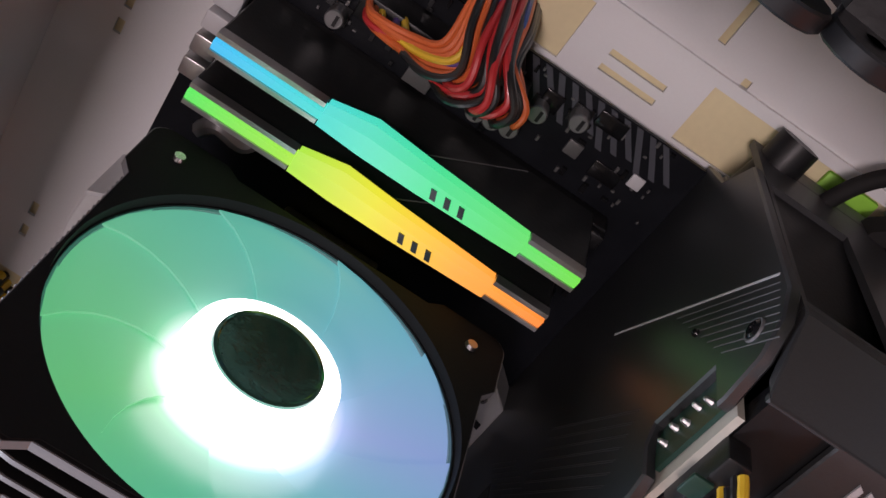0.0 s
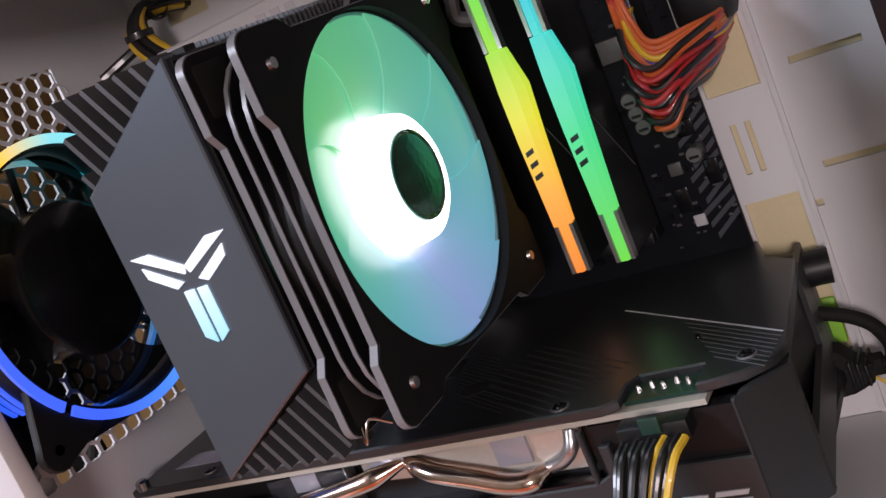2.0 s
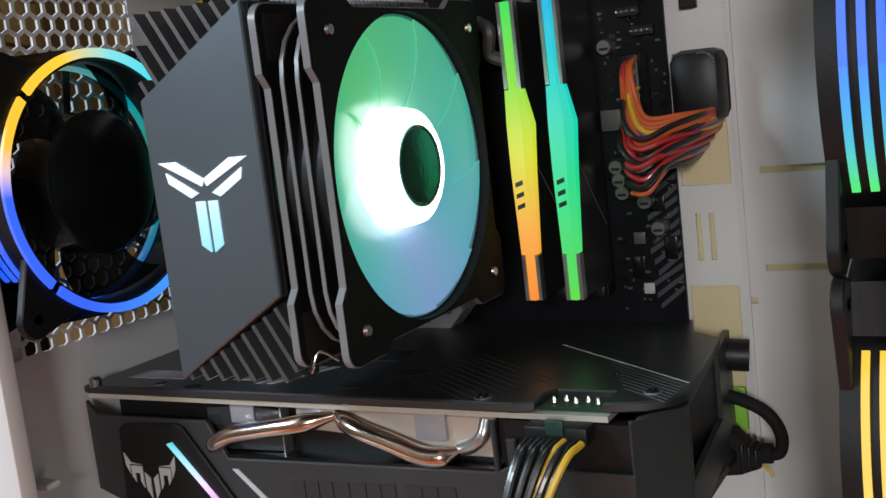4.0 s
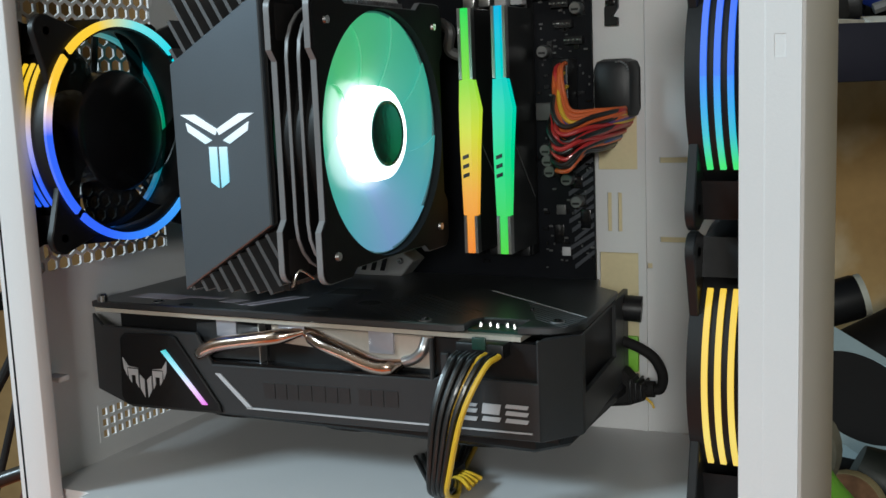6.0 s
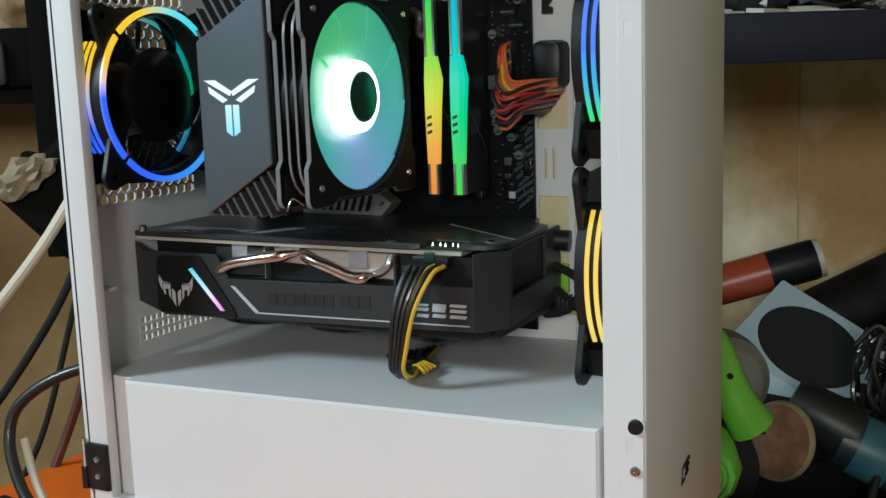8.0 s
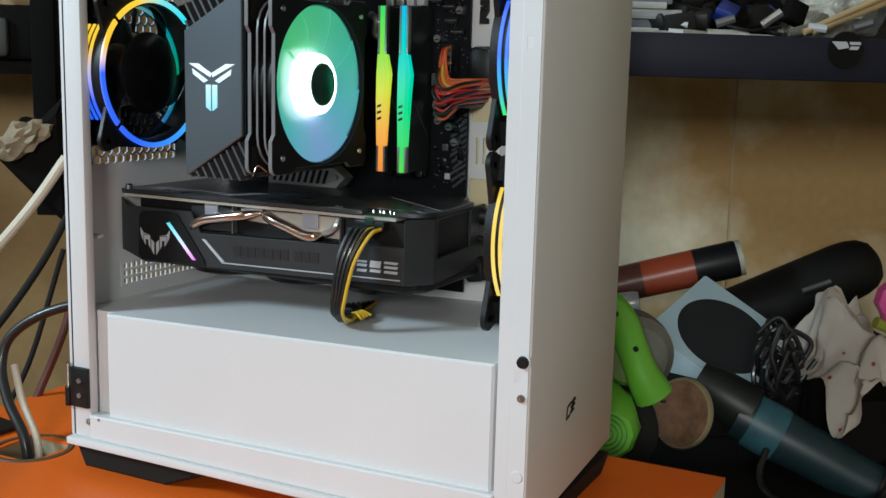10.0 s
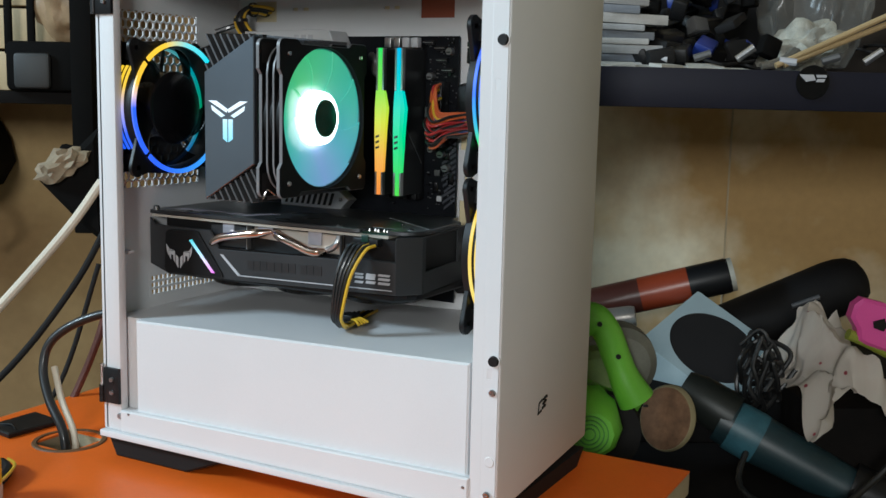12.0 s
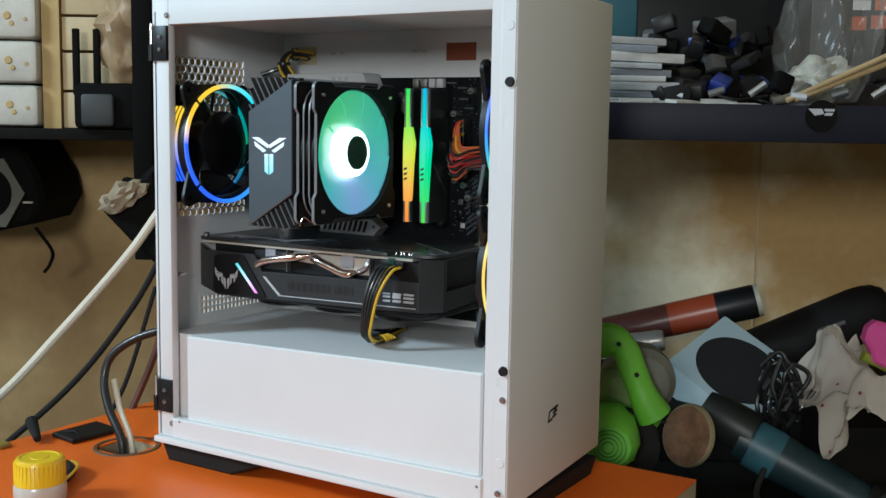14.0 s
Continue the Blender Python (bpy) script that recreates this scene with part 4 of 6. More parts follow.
for pts in ([(0.002, 0.070), (0.036, 0.070), (0.040, 0.078), (0.060, 0.078), (0.062, 0.082), (0.006, 0.082)], [(0.064, 0.072), (0.074, 0.072), (0.078, 0.08), (0.068, 0.08)], [(0.080, 0.068), (0.083, 0.068), (0.100, 0.096), (0.097, 0.096)], [(0.086, 0.068), (0.090, 0.068), (0.107, 0.096), (0.103, 0.096)]):
    part("printed_mark", prism(B(), pts, xy, 0.18395, 0.1842), mat("grey_back_print", (0.34, 0.31, 0.36), 0.45), back, "grey printed mark")
# body behind the shroud
part("heatsink_body", bx(0.0, 0.262, 0.064, 0.172, 0.128, 0.1765), BLACK, gpu)
bm = B()
for i in range(9):
    x = 0.074 + i * 0.0033
    box(bm, x, x + 0.0005, 0.058, 0.0645, 0.158, 0.1735)
part("fins", bm, BLACK_GLOSS, gpu, "row of dark fins", kind="stuff")
part("cold_plate", prism(B(), [(0.104, 0.1755), (0.199, 0.1755), (0.199, 0.1590), (0.180, 0.1590), (0.150, 0.1640), (0.104, 0.1665)], xz, 0.0570, 0.0640, bevel=0.0006), mat("warm_bare_metal", (0.66, 0.60, 0.53), 0.32, metal=0.35), gpu, "bare metal heatsink plate")
part("inner_ledge", prism(B(), [(0.0600, 0.1535), (0.2010, 0.1560), (0.2010, 0.1575), (0.0600, 0.1550)], xz, 0.0500, 0.0625), BLACK_GLOSS, gpu, "glossy black inner ledge")
part("divider", bx(0.0985, 0.0992, 0.0530, 0.0600, 0.1540, 0.1765), SILVER, gpu, "thin bright divider")
part("left_cover", prism(B(), [(0.0560, 0.1550), (0.0970, 0.1560), (0.0970, 0.1745), (0.0780, 0.1762), (0.0560, 0.1740)], xz, 0.0555, 0.0570, bevel=0.0004), mat("gunmetal_cover", (0.10, 0.105, 0.115), 0.3, metal=0.7, vary=0.2), gpu, "gunmetal cover behind the pipe")
for x0, x1, z0, z1 in ((0.070, 0.083, 0.168, 0.1768), (0.164, 0.178, 0.1655, 0.1768), (0.110, 0.126, 0.1705, 0.1768)):
    part("bracket", bx(x0, x1, 0.0548, 0.0569, z0, z1, bevel=0.0004), mat("grey_violet_metal", (0.46, 0.46, 0.52), 0.35, metal=0.4), gpu, "grey metal bracket")
pipes = (((0.0600, 0.0530, 0.1570), (0.0635, 0.0505, 0.1600), (0.0740, 0.0495, 0.1645), (0.0920, 0.0490, 0.1680), (0.1110, 0.0500, 0.1710), (0.1250, 0.0560, 0.1735)),
         ((0.1265, 0.0560, 0.1735), (0.1390, 0.0505, 0.1700), (0.1560, 0.0500, 0.1648), (0.1670, 0.0500, 0.1612), (0.1760, 0.0510, 0.1602), (0.1830, 0.0560, 0.1615)))
for pts in pipes:
    part("heatpipe", tube(B(), pts, 0.0041, 16, 6, taper=lambda t: min(1.0, 0.60 + 4.0 * t, 0.50 + 3.0 * (1 - t))), COPPER, gpu, "bent copper heatpipe")
part("pipe_bend", tube(B(), [(0.1830, 0.0565, 0.1620), (0.1895, 0.0550, 0.1645), (0.1945, 0.0545, 0.1690), (0.1955, 0.0570, 0.1745)], 0.0028, 12, 6), SILVER, gpu, "bare silver pipe bend")
# side shroud: lower band, end posts, badge panel
band = [(0.012, 0.1245), (0.076, 0.1265), (0.254, 0.1310), (0.257, 0.1310), (0.257, 0.1790), (0.2555, 0.1790), (0.2555, 0.1590), (0.2135, 0.1590), (0.2105, 0.1620), (0.2105, 0.1700), (0.2065, 0.1700), (0.2065, 0.1590), (0.2025, 0.1570), (0.2025, 0.1765), (0.2005, 0.1765), (0.2005, 0.1565), (0.0700, 0.1535), (0.0600, 0.1700), (-0.006, 0.1700), (GX0, 0.1765), (GX0, 0.1330)]
part("side_shroud", prism(B(), band, xz, 0.0490, 0.0520, bevel=0.0006), GREY_SHROUD, gpu, "dark grey side shroud")
part("socket_recess", bx(0.204, 0.257, 0.0522, 0.066, 0.156, 0.1765), BLACK, gpu)
part("badge_panel", prism(B(), [(0.010, 0.1262), (0.0755, 0.1280), (0.0745, 0.1320), (0.0475, 0.1672), (0.044, 0.1685), (0.012, 0.1672), (0.0085, 0.1645), (0.0065, 0.1310)], xz, 0.0468, 0.0492, bevel=0.0006), BLACK, gpu, "black badge panel")
stripe_light = glow("stripe_light", [(0.0, (0.80, 0.12, 0.75)), (0.35, (0.85, 0.70, 0.95)), (0.6, (0.45, 0.80, 0.95)), (1.0, (0.05, 0.60, 0.62))], 0.131, 0.1605, 1.2)
part("light_stripe", prism(B(), [(0.0380, 0.1592), (0.0408, 0.1602), (0.0672, 0.1316), (0.0640, 0.1316)], xz, 0.0458, 0.0470), stripe_light, gpu, "slanted stripe glowing cyan to magenta")
# winged emblem as plain pale shapes
for s in (-1, 1):
    for pts in ([(0.0012, 0.1320), (0.0040, 0.1365), (0.0040, 0.1445), (0.0010, 0.1420)], [(0.0052, 0.1370), (0.0070, 0.1400), (0.0070, 0.1440), (0.0100, 0.1440), (0.0100, 0.1395), (0.0118, 0.1420), (0.0122, 0.1475), (0.0052, 0.1475)], [(0.0128, 0.1430), (0.0150, 0.1475), (0.0155, 0.1535), (0.0120, 0.1490), (0.0050, 0.1482), (0.0128, 0.1482)]):
        part("emblem", prism(B(), [(0.0255 + s * p, q) for p, q in pts], xz, 0.0463, 0.0469), PALE, gpu, "pale winged emblem shape")
part("slash", prism(B(), [(0.0720, 0.1490), (0.0755, 0.1490), (0.0955, 0.1318), (0.0915, 0.1318)], xz, 0.0484, 0.0491), PALE, gpu, "pale slanted slash")
part("pin_line", prism(B(), [(0.0915, 0.1312), (0.2530, 0.1345), (0.2530, 0.1353), (0.0915, 0.1321)], xz, 0.0484, 0.0491), PALE, gpu, "thin pale line")
x = 0.103
for w in (0.007, 0.006, 0.006, 0.007, 0.007, 0.006, 0.006, 0.0, 0.007, 0.006, 0.007):
    if w:
        part("dim_letter_bar", bx(x, x + w, 0.0486, 0.0491, 0.1385 + (x - 0.1) * 0.03, 0.1465 + (x - 0.1) * 0.03), FAINT_PRINT, gpu)
    x += w + 0.0012 if w else 0.004
# maker's lettering as plain pale bars with slanted cuts
for x0, x1, rows in ((0.2165, 0.2255, ((0.1385, 0.1405), (0.1425, 0.1445), (0.1455, 0.1470))), (0.2275, 0.2375, ((0.1390, 0.1412), (0.1425, 0.1475))), (0.2395, 0.2515, ((0.1392, 0.1412), (0.1428, 0.1448), (0.1462, 0.1480)))):
    for z0, z1 in rows:
        part("letter_bar", prism(B(), [(x0, z0), (x1 - 0.001, z0), (x1, z1), (x0 + 0.0008, z1)], xz, 0.0484, 0.0491), PALE, gpu)
# chamfered corner and open end frame
part("corner_post", prism(B(), [(0.2572, 0.0490), (0.2715, 0.0665), (0.2715, 0.0700), (0.2690, 0.0700), (0.2572, 0.0550)], xy, 0.1310, 0.1795, bevel=0.0005), GREY_SHROUD, gpu, "dark chamfered corner")
part("end_frame", holed(B(), 0.0753, 0.184, 0.1310, 0.1795, [(0.0795, 0.150, 0.149, 0.178)], lambda p, q, w: (w - (p - 0.07) * 0.094, p, q), 0.2690, 0.2715), GREY_SHROUD, gpu, "dark end frame with an opening")
part("bottom_cover", prism(B(), [(0.012, 0.0600), (0.252, 0.0600), (0.2650, 0.0750), (0.2650, 0.1750), (0.0, 0.1750)], xy, 0.1235, 0.1310, bevel=0.002), BLACK, gpu)
for fxc in (0.06, 0.135, 0.210):
    part("fan_rotor", lathe(B(), [(0.120, 0.034), (0.1165, 0.034), (0.115, 0.03), (0.115, 0)], (fxc, 0.112, 0), "z", 32), BLACK_GLOSS, gpu)
part("bracket_screw", lathe(B(), [(0.1835, 0.003), (0.187, 0.003), (0.188, 0.002), (0.188, 0)], (-0.006, 0.057, 0), "z", 12), STEEL, gpu)

for piece in gpu.children:
    if piece.name.split(".")[0] in ("board_tip", "solder_pin", "fins", "cold_plate", "inner_ledge", "divider", "left_cover", "bracket", "heatpipe", "pipe_bend", "side_shroud", "socket_recess", "badge_panel", "light_stripe", "emblem", "slash", "pin_line", "dim_letter_bar", "letter_bar", "corner_post"):
        piece.data.transform(Matrix.Translation((0, 0.0055, 0)))

# ---- power cable to the card ----
plug = thing("power_cable", "black and yellow power cable plugged into the graphics card", "cable", (0.225, 0.03, 0.094))
part("plug", bx(0.2170, 0.2415, 0.0440, 0.0590, 0.1715, 0.1785, bevel=0.001), BLACK, plug)
part("clip", bx(0.2260, 0.2330, 0.0430, 0.0445, 0.1755, 0.1815, bevel=0.0006), GREEN_PCB, plug)
order = ["black", "black", "black", "black", "black", "black", "yellow", "black", "black", "yellow"]
rnd = random.Random(3)
for i, colour in enumerate(order):
    xs = 0.2185 + i * 0.0024
    dy = 0.0026 * (i % 2)
    k = i / 9
    low = 0.1020 + rnd.uniform(-0.002, 0.004) + 0.002 * k
    pts = [(xs, 0.0450 - dy, 0.1735), (xs - 0.001 - 0.002 * k, 0.0350 - dy, 0.1700), (xs - 0.005 - 0.006 * k, 0.0265 - dy, 0.1500), (xs - 0.008 - 0.010 * k, 0.0255 - dy, 0.122), (xs - 0.010 - 0.012 * k, 0.030 - dy, 0.110), (xs - 0.012 - 0.012 * k, 0.042, low), (xs - 0.026 - 0.012 * k, 0.060 + 0.002 * i, 0.0995 + 0.001 * (i % 3)), (xs - 0.055, 0.10 + 0.004 * i, 0.0970)]
    part("wire", tube(B(), pts, 0.00135, 8, 6), WIRES[colour], plug)
for piece in plug.children:
    piece.data.transform(Matrix.Translation((0, 0.0055, -0.001)))
stub = thing("spare_connector", "spare black connector with yellow wires lying on the shroud", "connector", (0.205, 0.075, 0.093))
part("body", bx(0.190, 0.204, 0.070, 0.084, 0.0978, 0.1055, bevel=0.001), BLACK, stub)
for i in range(4):
    part("wire", tube(B(), [(0.203, 0.071 + i * 0.003, 0.1015), (0.209, 0.068 + i * 0.003, 0.1025), (0.2150, 0.064 + i * 0.005, 0.0998)], 0.0012), WIRES["yellow"], stub)
# ---- main board cable ----
loom = thing("main_power_cable", "rainbow coloured main power cable bending into the board tray", "cable", (0.245, 0.185, 0.246))
part("plug", bx(0.2255, 0.2345, 0.1660, 0.1825, 0.248, 0.308, bevel=0.0008), BLACK, loom)
colours = ["orange", "orange", "yellow", "black", "purple", "yellow", "black", "red", "black", "red", "black", "red", "orange", "black", "red", "black", "green", "blue", "orange", "orange", "black", "orange"]
rnd = random.Random(11)
for i in range(34):
    colour = colours[i % len(colours)] if i < 22 else rnd.choice(("orange", "red", "black", "orange"))
    k = (i % 22) / 21 if i < 22 else rnd.random()
    zs = 0.306 - 0.053 * k
    drop = 0.022 * (1 - k) + 0.004
    ze = 0.2795 - 0.019 * k + rnd.uniform(-0.003, 0.003)
    xe = 0.0115 * k * k
    yb = 0.152 - 0.012 * math.sin(math.pi * k) + rnd.uniform(-0.006, 0.008)
    off = rnd.uniform(-0.002, 0.002)
    pts = [(0.2315 + off, 0.1680, zs), (0.2320 + off, 0.1580, zs - 0.004), (0.2350 + off, yb, zs - drop * 0.75 + off), (0.2420, yb - 0.003, (zs - drop) * 0.55 + ze * 0.45 - 0.003 + 2 * off), (0.2540 - 0.5 * xe, yb + 0.004, ze - 0.001 + off), (0.2635 - xe, 0.167 + off, ze + 0.001), (0.2630 - xe, 0.196, ze + 0.002)]
    part("wire", tube(B(), pts, 0.00125, 8, 6), WIRES[colour], loom)
clump = thing("cable_sleeve", "black ribbed cable sleeve at the tray opening", "cable", (0.255, 0.185, 0.27))
sleeve = part("sleeve", bx(0.2455, 0.2680, 0.172, 0.205, 0.2745, 0.3068, bevel=0.0055), BLACK, clump)
for i in range(7):
    a = radians(8 + 16 * i)
    rx, rz = 0.2610 + 0.0052 * math.cos(a), 0.3000 + 0.0052 * math.sin(a)
    part("ridge", bx(rx - 0.0005, rx + 0.0005, 0.1712, 0.1722, rz - 0.0005, rz + 0.0005), EDGE_GREY, sleeve)

# ---- board edge cables beside the card ----
edge = thing("drive_cable", "thick black cable and plug beside the card's end", "cable", (0.28, 0.18, 0.13))
part("cord", tube(B(), [(0.250, 0.178, 0.155), (0.258, 0.172, 0.1535), (0.271, 0.172, 0.149), (0.2795, 0.172, 0.143), (0.2835, 0.172, 0.134), (0.2815, 0.172, 0.1265), (0.274, 0.172, 0.1265)], 0.0029, 12), BLACK_MATT, edge)
part("plug", prism(B(), [(0.2480, 0.1220), (0.2560, 0.1160), (0.2660, 0.1175), (0.2745, 0.1210), (0.2760, 0.1290), (0.2690, 0.1310), (0.2640, 0.1365), (0.2540, 0.1395), (0.2480, 0.1380)], xz, 0.1640, 0.1790, bevel=0.0025), BLACK_MATT, edge)
for i in range(3):
    part("ridge", bx(0.2665 + i * 0.003, 0.2680 + i * 0.003, 0.1632, 0.1800, 0.1195 + i * 0.0008, 0.1325 - i * 0.001, bevel=0.0006), BLACK, edge)
part("loose_wire", tube(B(), [(0.2745, 0.1700, 0.1215), (0.2780, 0.1690, 0.1190), (0.2792, 0.1690, 0.1165)], 0.0007, 6), WIRES["yellow"], edge)
part("boot", tube(B(), [(0.2730, 0.1718, 0.1262), (0.2790, 0.1718, 0.1264)], 0.0046, 10, 3), BLACK_MATT, edge)
upper = thing("plug_boot", "black rubber boot in the lower tray opening", "cable", (0.26, 0.18, 0.175))
part("boot", tube(B(), [(0.245, 0.180, 0.1705), (0.258, 0.176, 0.1705), (0.2705, 0.178, 0.1695)], 0.0074, 12, 5), BLACK, upper)
# green thing glimpsed through the lower opening
glimpse = thing("green_tape", "lime green tape behind the lower tray opening", "tape", (0.256, 0.2, 0.14))
part("roll", bx(0.2445, 0.2648, 0.1895, 0.1922, 0.130, 0.151, bevel=0.001), mat("lime_plastic", (0.25, 0.60, 0.05), 0.5), glimpse)
tie = thing("processor_cable", "thick yellow and black processor power cable", "cable", (0.012, 0.175, 0.352))
for i, colour in enumerate(("yellow", "black", "yellow", "black", "black", "yellow", "black", "black")):
    a = i * math.pi / 4
    o = Vector((0.0042 * math.cos(a), 0.0042 * math.sin(a), 0.003 * math.cos(a)))
    part("wire", tube(B(), [tuple(Vector(p) + o) for p in ((0.014, 0.172, 0.346), (0.010, 0.164, 0.357), (0.0105, 0.160, 0.366), (0.0150, 0.164, 0.3735), (0.0205, 0.178, 0.3745), (0.023, 0.1905, 0.3735))], 0.0021, 8, 6), WIRES[colour], tie)
for tx, ty, tz in ((0.0105, 0.1605, 0.3640), (0.0185, 0.1700, 0.3745)):
    part("tie", lathe(B(), [(-0.0016, 0.0064), (-0.0016, 0.0071), (0.0016, 0.0071), (0.0016, 0.0064), (-0.0016, 0.0064)], (tx, ty, tz), "z" if tz < 0.37 else "x", 18), WIRES["black"], tie, "black cable tie")
part("lead", tube(B(), [(0.011, 0.163, 0.361), (-0.001, 0.158, 0.357), (-0.0125, 0.150, 0.352)], 0.0026), WIRES["black"], tie)

# ---- things round the table ----
bench = thing("workbench", "dark workbench against the stained wall", "workbench", (0.6, 1.5, FLOOR_Z), room=True)
part("top", bx(-0.10, 1.45, 1.12, 1.88, BENCH_Z - 0.03, BENCH_Z, bevel=0.003), BENCH, bench)
for bu in (-0.05, 1.40):
    for bd in (1.17, 1.83):
        part("leg", bx(bu - 0.025, bu + 0.025, bd - 0.025, bd + 0.025, FLOOR_Z, BENCH_Z - 0.03), BENCH, bench)
shelf = thing("wall_shelf", "long navy laminate shelf on the wall", "shelf", (0.6, 1.9, 0.285), room=True)
part("board", bx(0.02, 1.5, 1.28, 1.90, 0.287, 0.331, bevel=0.001), NAVY, shelf)
for bu in (0.15, 1.3):
    part("bracket", bx(bu - 0.012, bu + 0.012, 1.62, 1.90, 0.255, 0.287), BLACK, shelf)
badge = part("badge", lathe(B(), [(1.279, 0.0), (1.2775, 0.0), (1.2775, 0.019), (1.279, 0.019)], (0.444, 0, 0.3185), "y", 28), BLACK_GLOSS, shelf, "round dark badge")
for pts in (((0.428, 0.333), (0.444, 0.333), (0.447, 0.327), (0.436, 0.325)), ((0.447, 0.333), (0.459, 0.333), (0.459, 0.330), (0.448, 0.330)), ((0.449, 0.3285), (0.458, 0.3285), (0.456, 0.325), (0.447, 0.325))):
    part("mark", prism(B(), pts, xz, 1.2765, 1.2774), PALE, badge).data.transform(Matrix.Translation((0, 0, -0.006)))
ROOM_KEEP = ROOM.copy()
ROOM = ROOM @ Matrix.Translation((0.034, 0, 0))
rail = thing("left_shelf", "dark shelf board carrying boxes and a router", "shelf", (-0.8, 1.9, 0.27), room=True)
part("board", bx(-1.3, -0.385, 1.56, 1.90, 0.270, 0.286, bevel=0.001), BENCH, rail)
# stacked white boxes in a tan rack
rack = thing("drawer_rack", "tan rack holding stacked white parts drawers", "drawer rack", (-0.75, 1.75, 0.286), room=True)
TAN = mat("tan_card", (0.56, 0.38, 0.15), 0.7, vary=0.2, stain=20)
part("side", bx(-0.628, -0.602, 1.60, 1.88, 0.286, 0.62), TAN, rack)
part("side", bx(-1.02, -0.99, 1.60, 1.88, 0.286, 0.62), TAN, rack)
part("back", bx(-0.99, -0.50, 1.86, 1.88, 0.286, 0.62), TAN, rack)
for i in range(5):
    z = 0.288 + i * 0.064
    part("drawer", bx(-0.985, -0.630, 1.585, 1.85, z, z + 0.060, bevel=0.009), mat("worn_white_card", (0.70, 0.66, 0.58), 0.6, vary=0.2, stain=25), rack)
    for mu, mz, mr in ((-0.672, 0.032, 0.006), (-0.666, 0.021, 0.004), (-0.646, 0.027, 0.003)):
        part("mark", lathe(B(), [(1.5835, 0.0), (1.5835, mr * 0.8), (1.5848, mr)], (mu, 0, z + mz), "y", 12), TAN, rack)
for z0, z1 in ((0.287, 0.339), (0.343, 0.397), (0.401, 0.449), (0.453, 0.62)):
    part("front", bx(-0.600, -0.500, 1.605, 1.86, z0, z1, bevel=0.001), mat("aged_cream_card", (0.60, 0.45, 0.25), 0.6, vary=0.2, stain=18), rack)
crumpled = thing("plastic_bag", "crumpled tan plastic bag on the rack", "bag", (-0.49, 1.59, 0.353), room=True)
bm = B()
bmesh.ops.create_icosphere(bm, subdivisions=4, radius=1)
for v in bm.verts:
    p = v.co.copy()
    v.co = Vector((-0.492 + 0.048 * p.x, 1.590 + 0.030 * p.y, 0.425 + 0.072 * p.z)) + p * 0.016 * noise.noise(Vector((p.x * 1.5, p.y * 2, p.z * 3.2))) + p * 0.004 * noise.noise(p * 5)
for f in bm.faces:
    f.smooth = True
part("sack", bm, mat("tan_plastic_film", (0.42, 0.28, 0.15), 0.5, vary=0.3, stain=40), crumpled)
SOOT = mat("dusty_black_plastic", (0.007, 0.0065, 0.006), 0.8, vary=0.4, shine=0.08)
router = thing("wireless_router", "black wireless router with upright aerials", "router", (-0.53, 1.58, 0.286), room=True)
part("body", bx(-0.566, -0.455, 1.545, 1.60, 0.2865, 0.352, bevel=0.008), SOOT, router)
part("face", bx(-0.553, -0.505, 1.536, 1.546, 0.290, 0.337, bevel=0.006), mat("dull_router_face", (0.035, 0.036, 0.035), 0.6, vary=0.2), router)
for au in (-0.569, -0.539):
    part("aerial", bx(au - 0.005, au + 0.005, 1.57, 1.578, 0.335, 0.430, bevel=0.002), SOOT, router)
post = thing("upright_post", "black upright post behind the case", "post", (-0.46, 1.55, 0.10), room=True)
part("shaft", bx(-0.478, -0.450, 1.535, 1.560, 0.10, 0.70, bevel=0.002), SOOT, post)
sack = thing("black_bag", "black cloth bag with crumpled paper hanging from the post", "bag", (-0.40, 1.38, 0.12), room=True)
bm = prism(B(), [(-0.478, 0.183), (-0.450, 0.226), (-0.432, 0.222), (-0.404, 0.250), (-0.398, 0.110), (-0.412, 0.116), (-0.440, 0.143)], xz, 1.385, 1.42, bevel=0.008)
part("cloth", bm, SOOT, sack)
bm = B()
bmesh.ops.create_icosphere(bm, subdivisions=3, radius=1)
for v in bm.verts:
    p = v.co.copy()
    v.co = Vector((-0.447 + 0.030 * p.x, 1.380 + 0.014 * p.y, 0.202 + 0.4 * 0.030 * p.x + 0.017 * p.z)) + p * 0.012 * noise.noise(p * 2.3)
part("paper", bm, mat("crumpled_paper", (0.36, 0.28, 0.18), 0.7, vary=0.3, stain=50), sack, "crumpled tan paper")
lamp_u = thing("wall_device", "dark angular device with a pale six-sided rim on the wall", "device", (-0.72, 1.8, 0.13), room=True)
part("shell", prism(B(), [(-0.90, 0.120), (-0.745, 0.120), (-0.690, 0.132), (-0.668, 0.170), (-0.676, 0.208), (-0.705, 0.262), (-0.745, 0.272), (-0.90, 0.272)], xz, 1.70, 1.89, bevel=0.008), SOOT, lamp_u)
hexagon = [(-0.757 + 0.062 * math.cos(k * math.pi / 3), 0.182 + 0.062 * math.sin(k * math.pi / 3)) for k in range(6)]
bm = flange([(p, q) for p, q in densify(hexagon, 0.01)], -0.757, 0.182, 0.042, 1.690, 1.698)
bmesh.ops.transform(bm, matrix=Matrix(((0, 1, 0, 0), (1, 0, 0, 0), (0, 0, 1, 0), (0, 0, 0, 1))), verts=bm.verts)
bmesh.ops.reverse_faces(bm, faces=bm.faces)
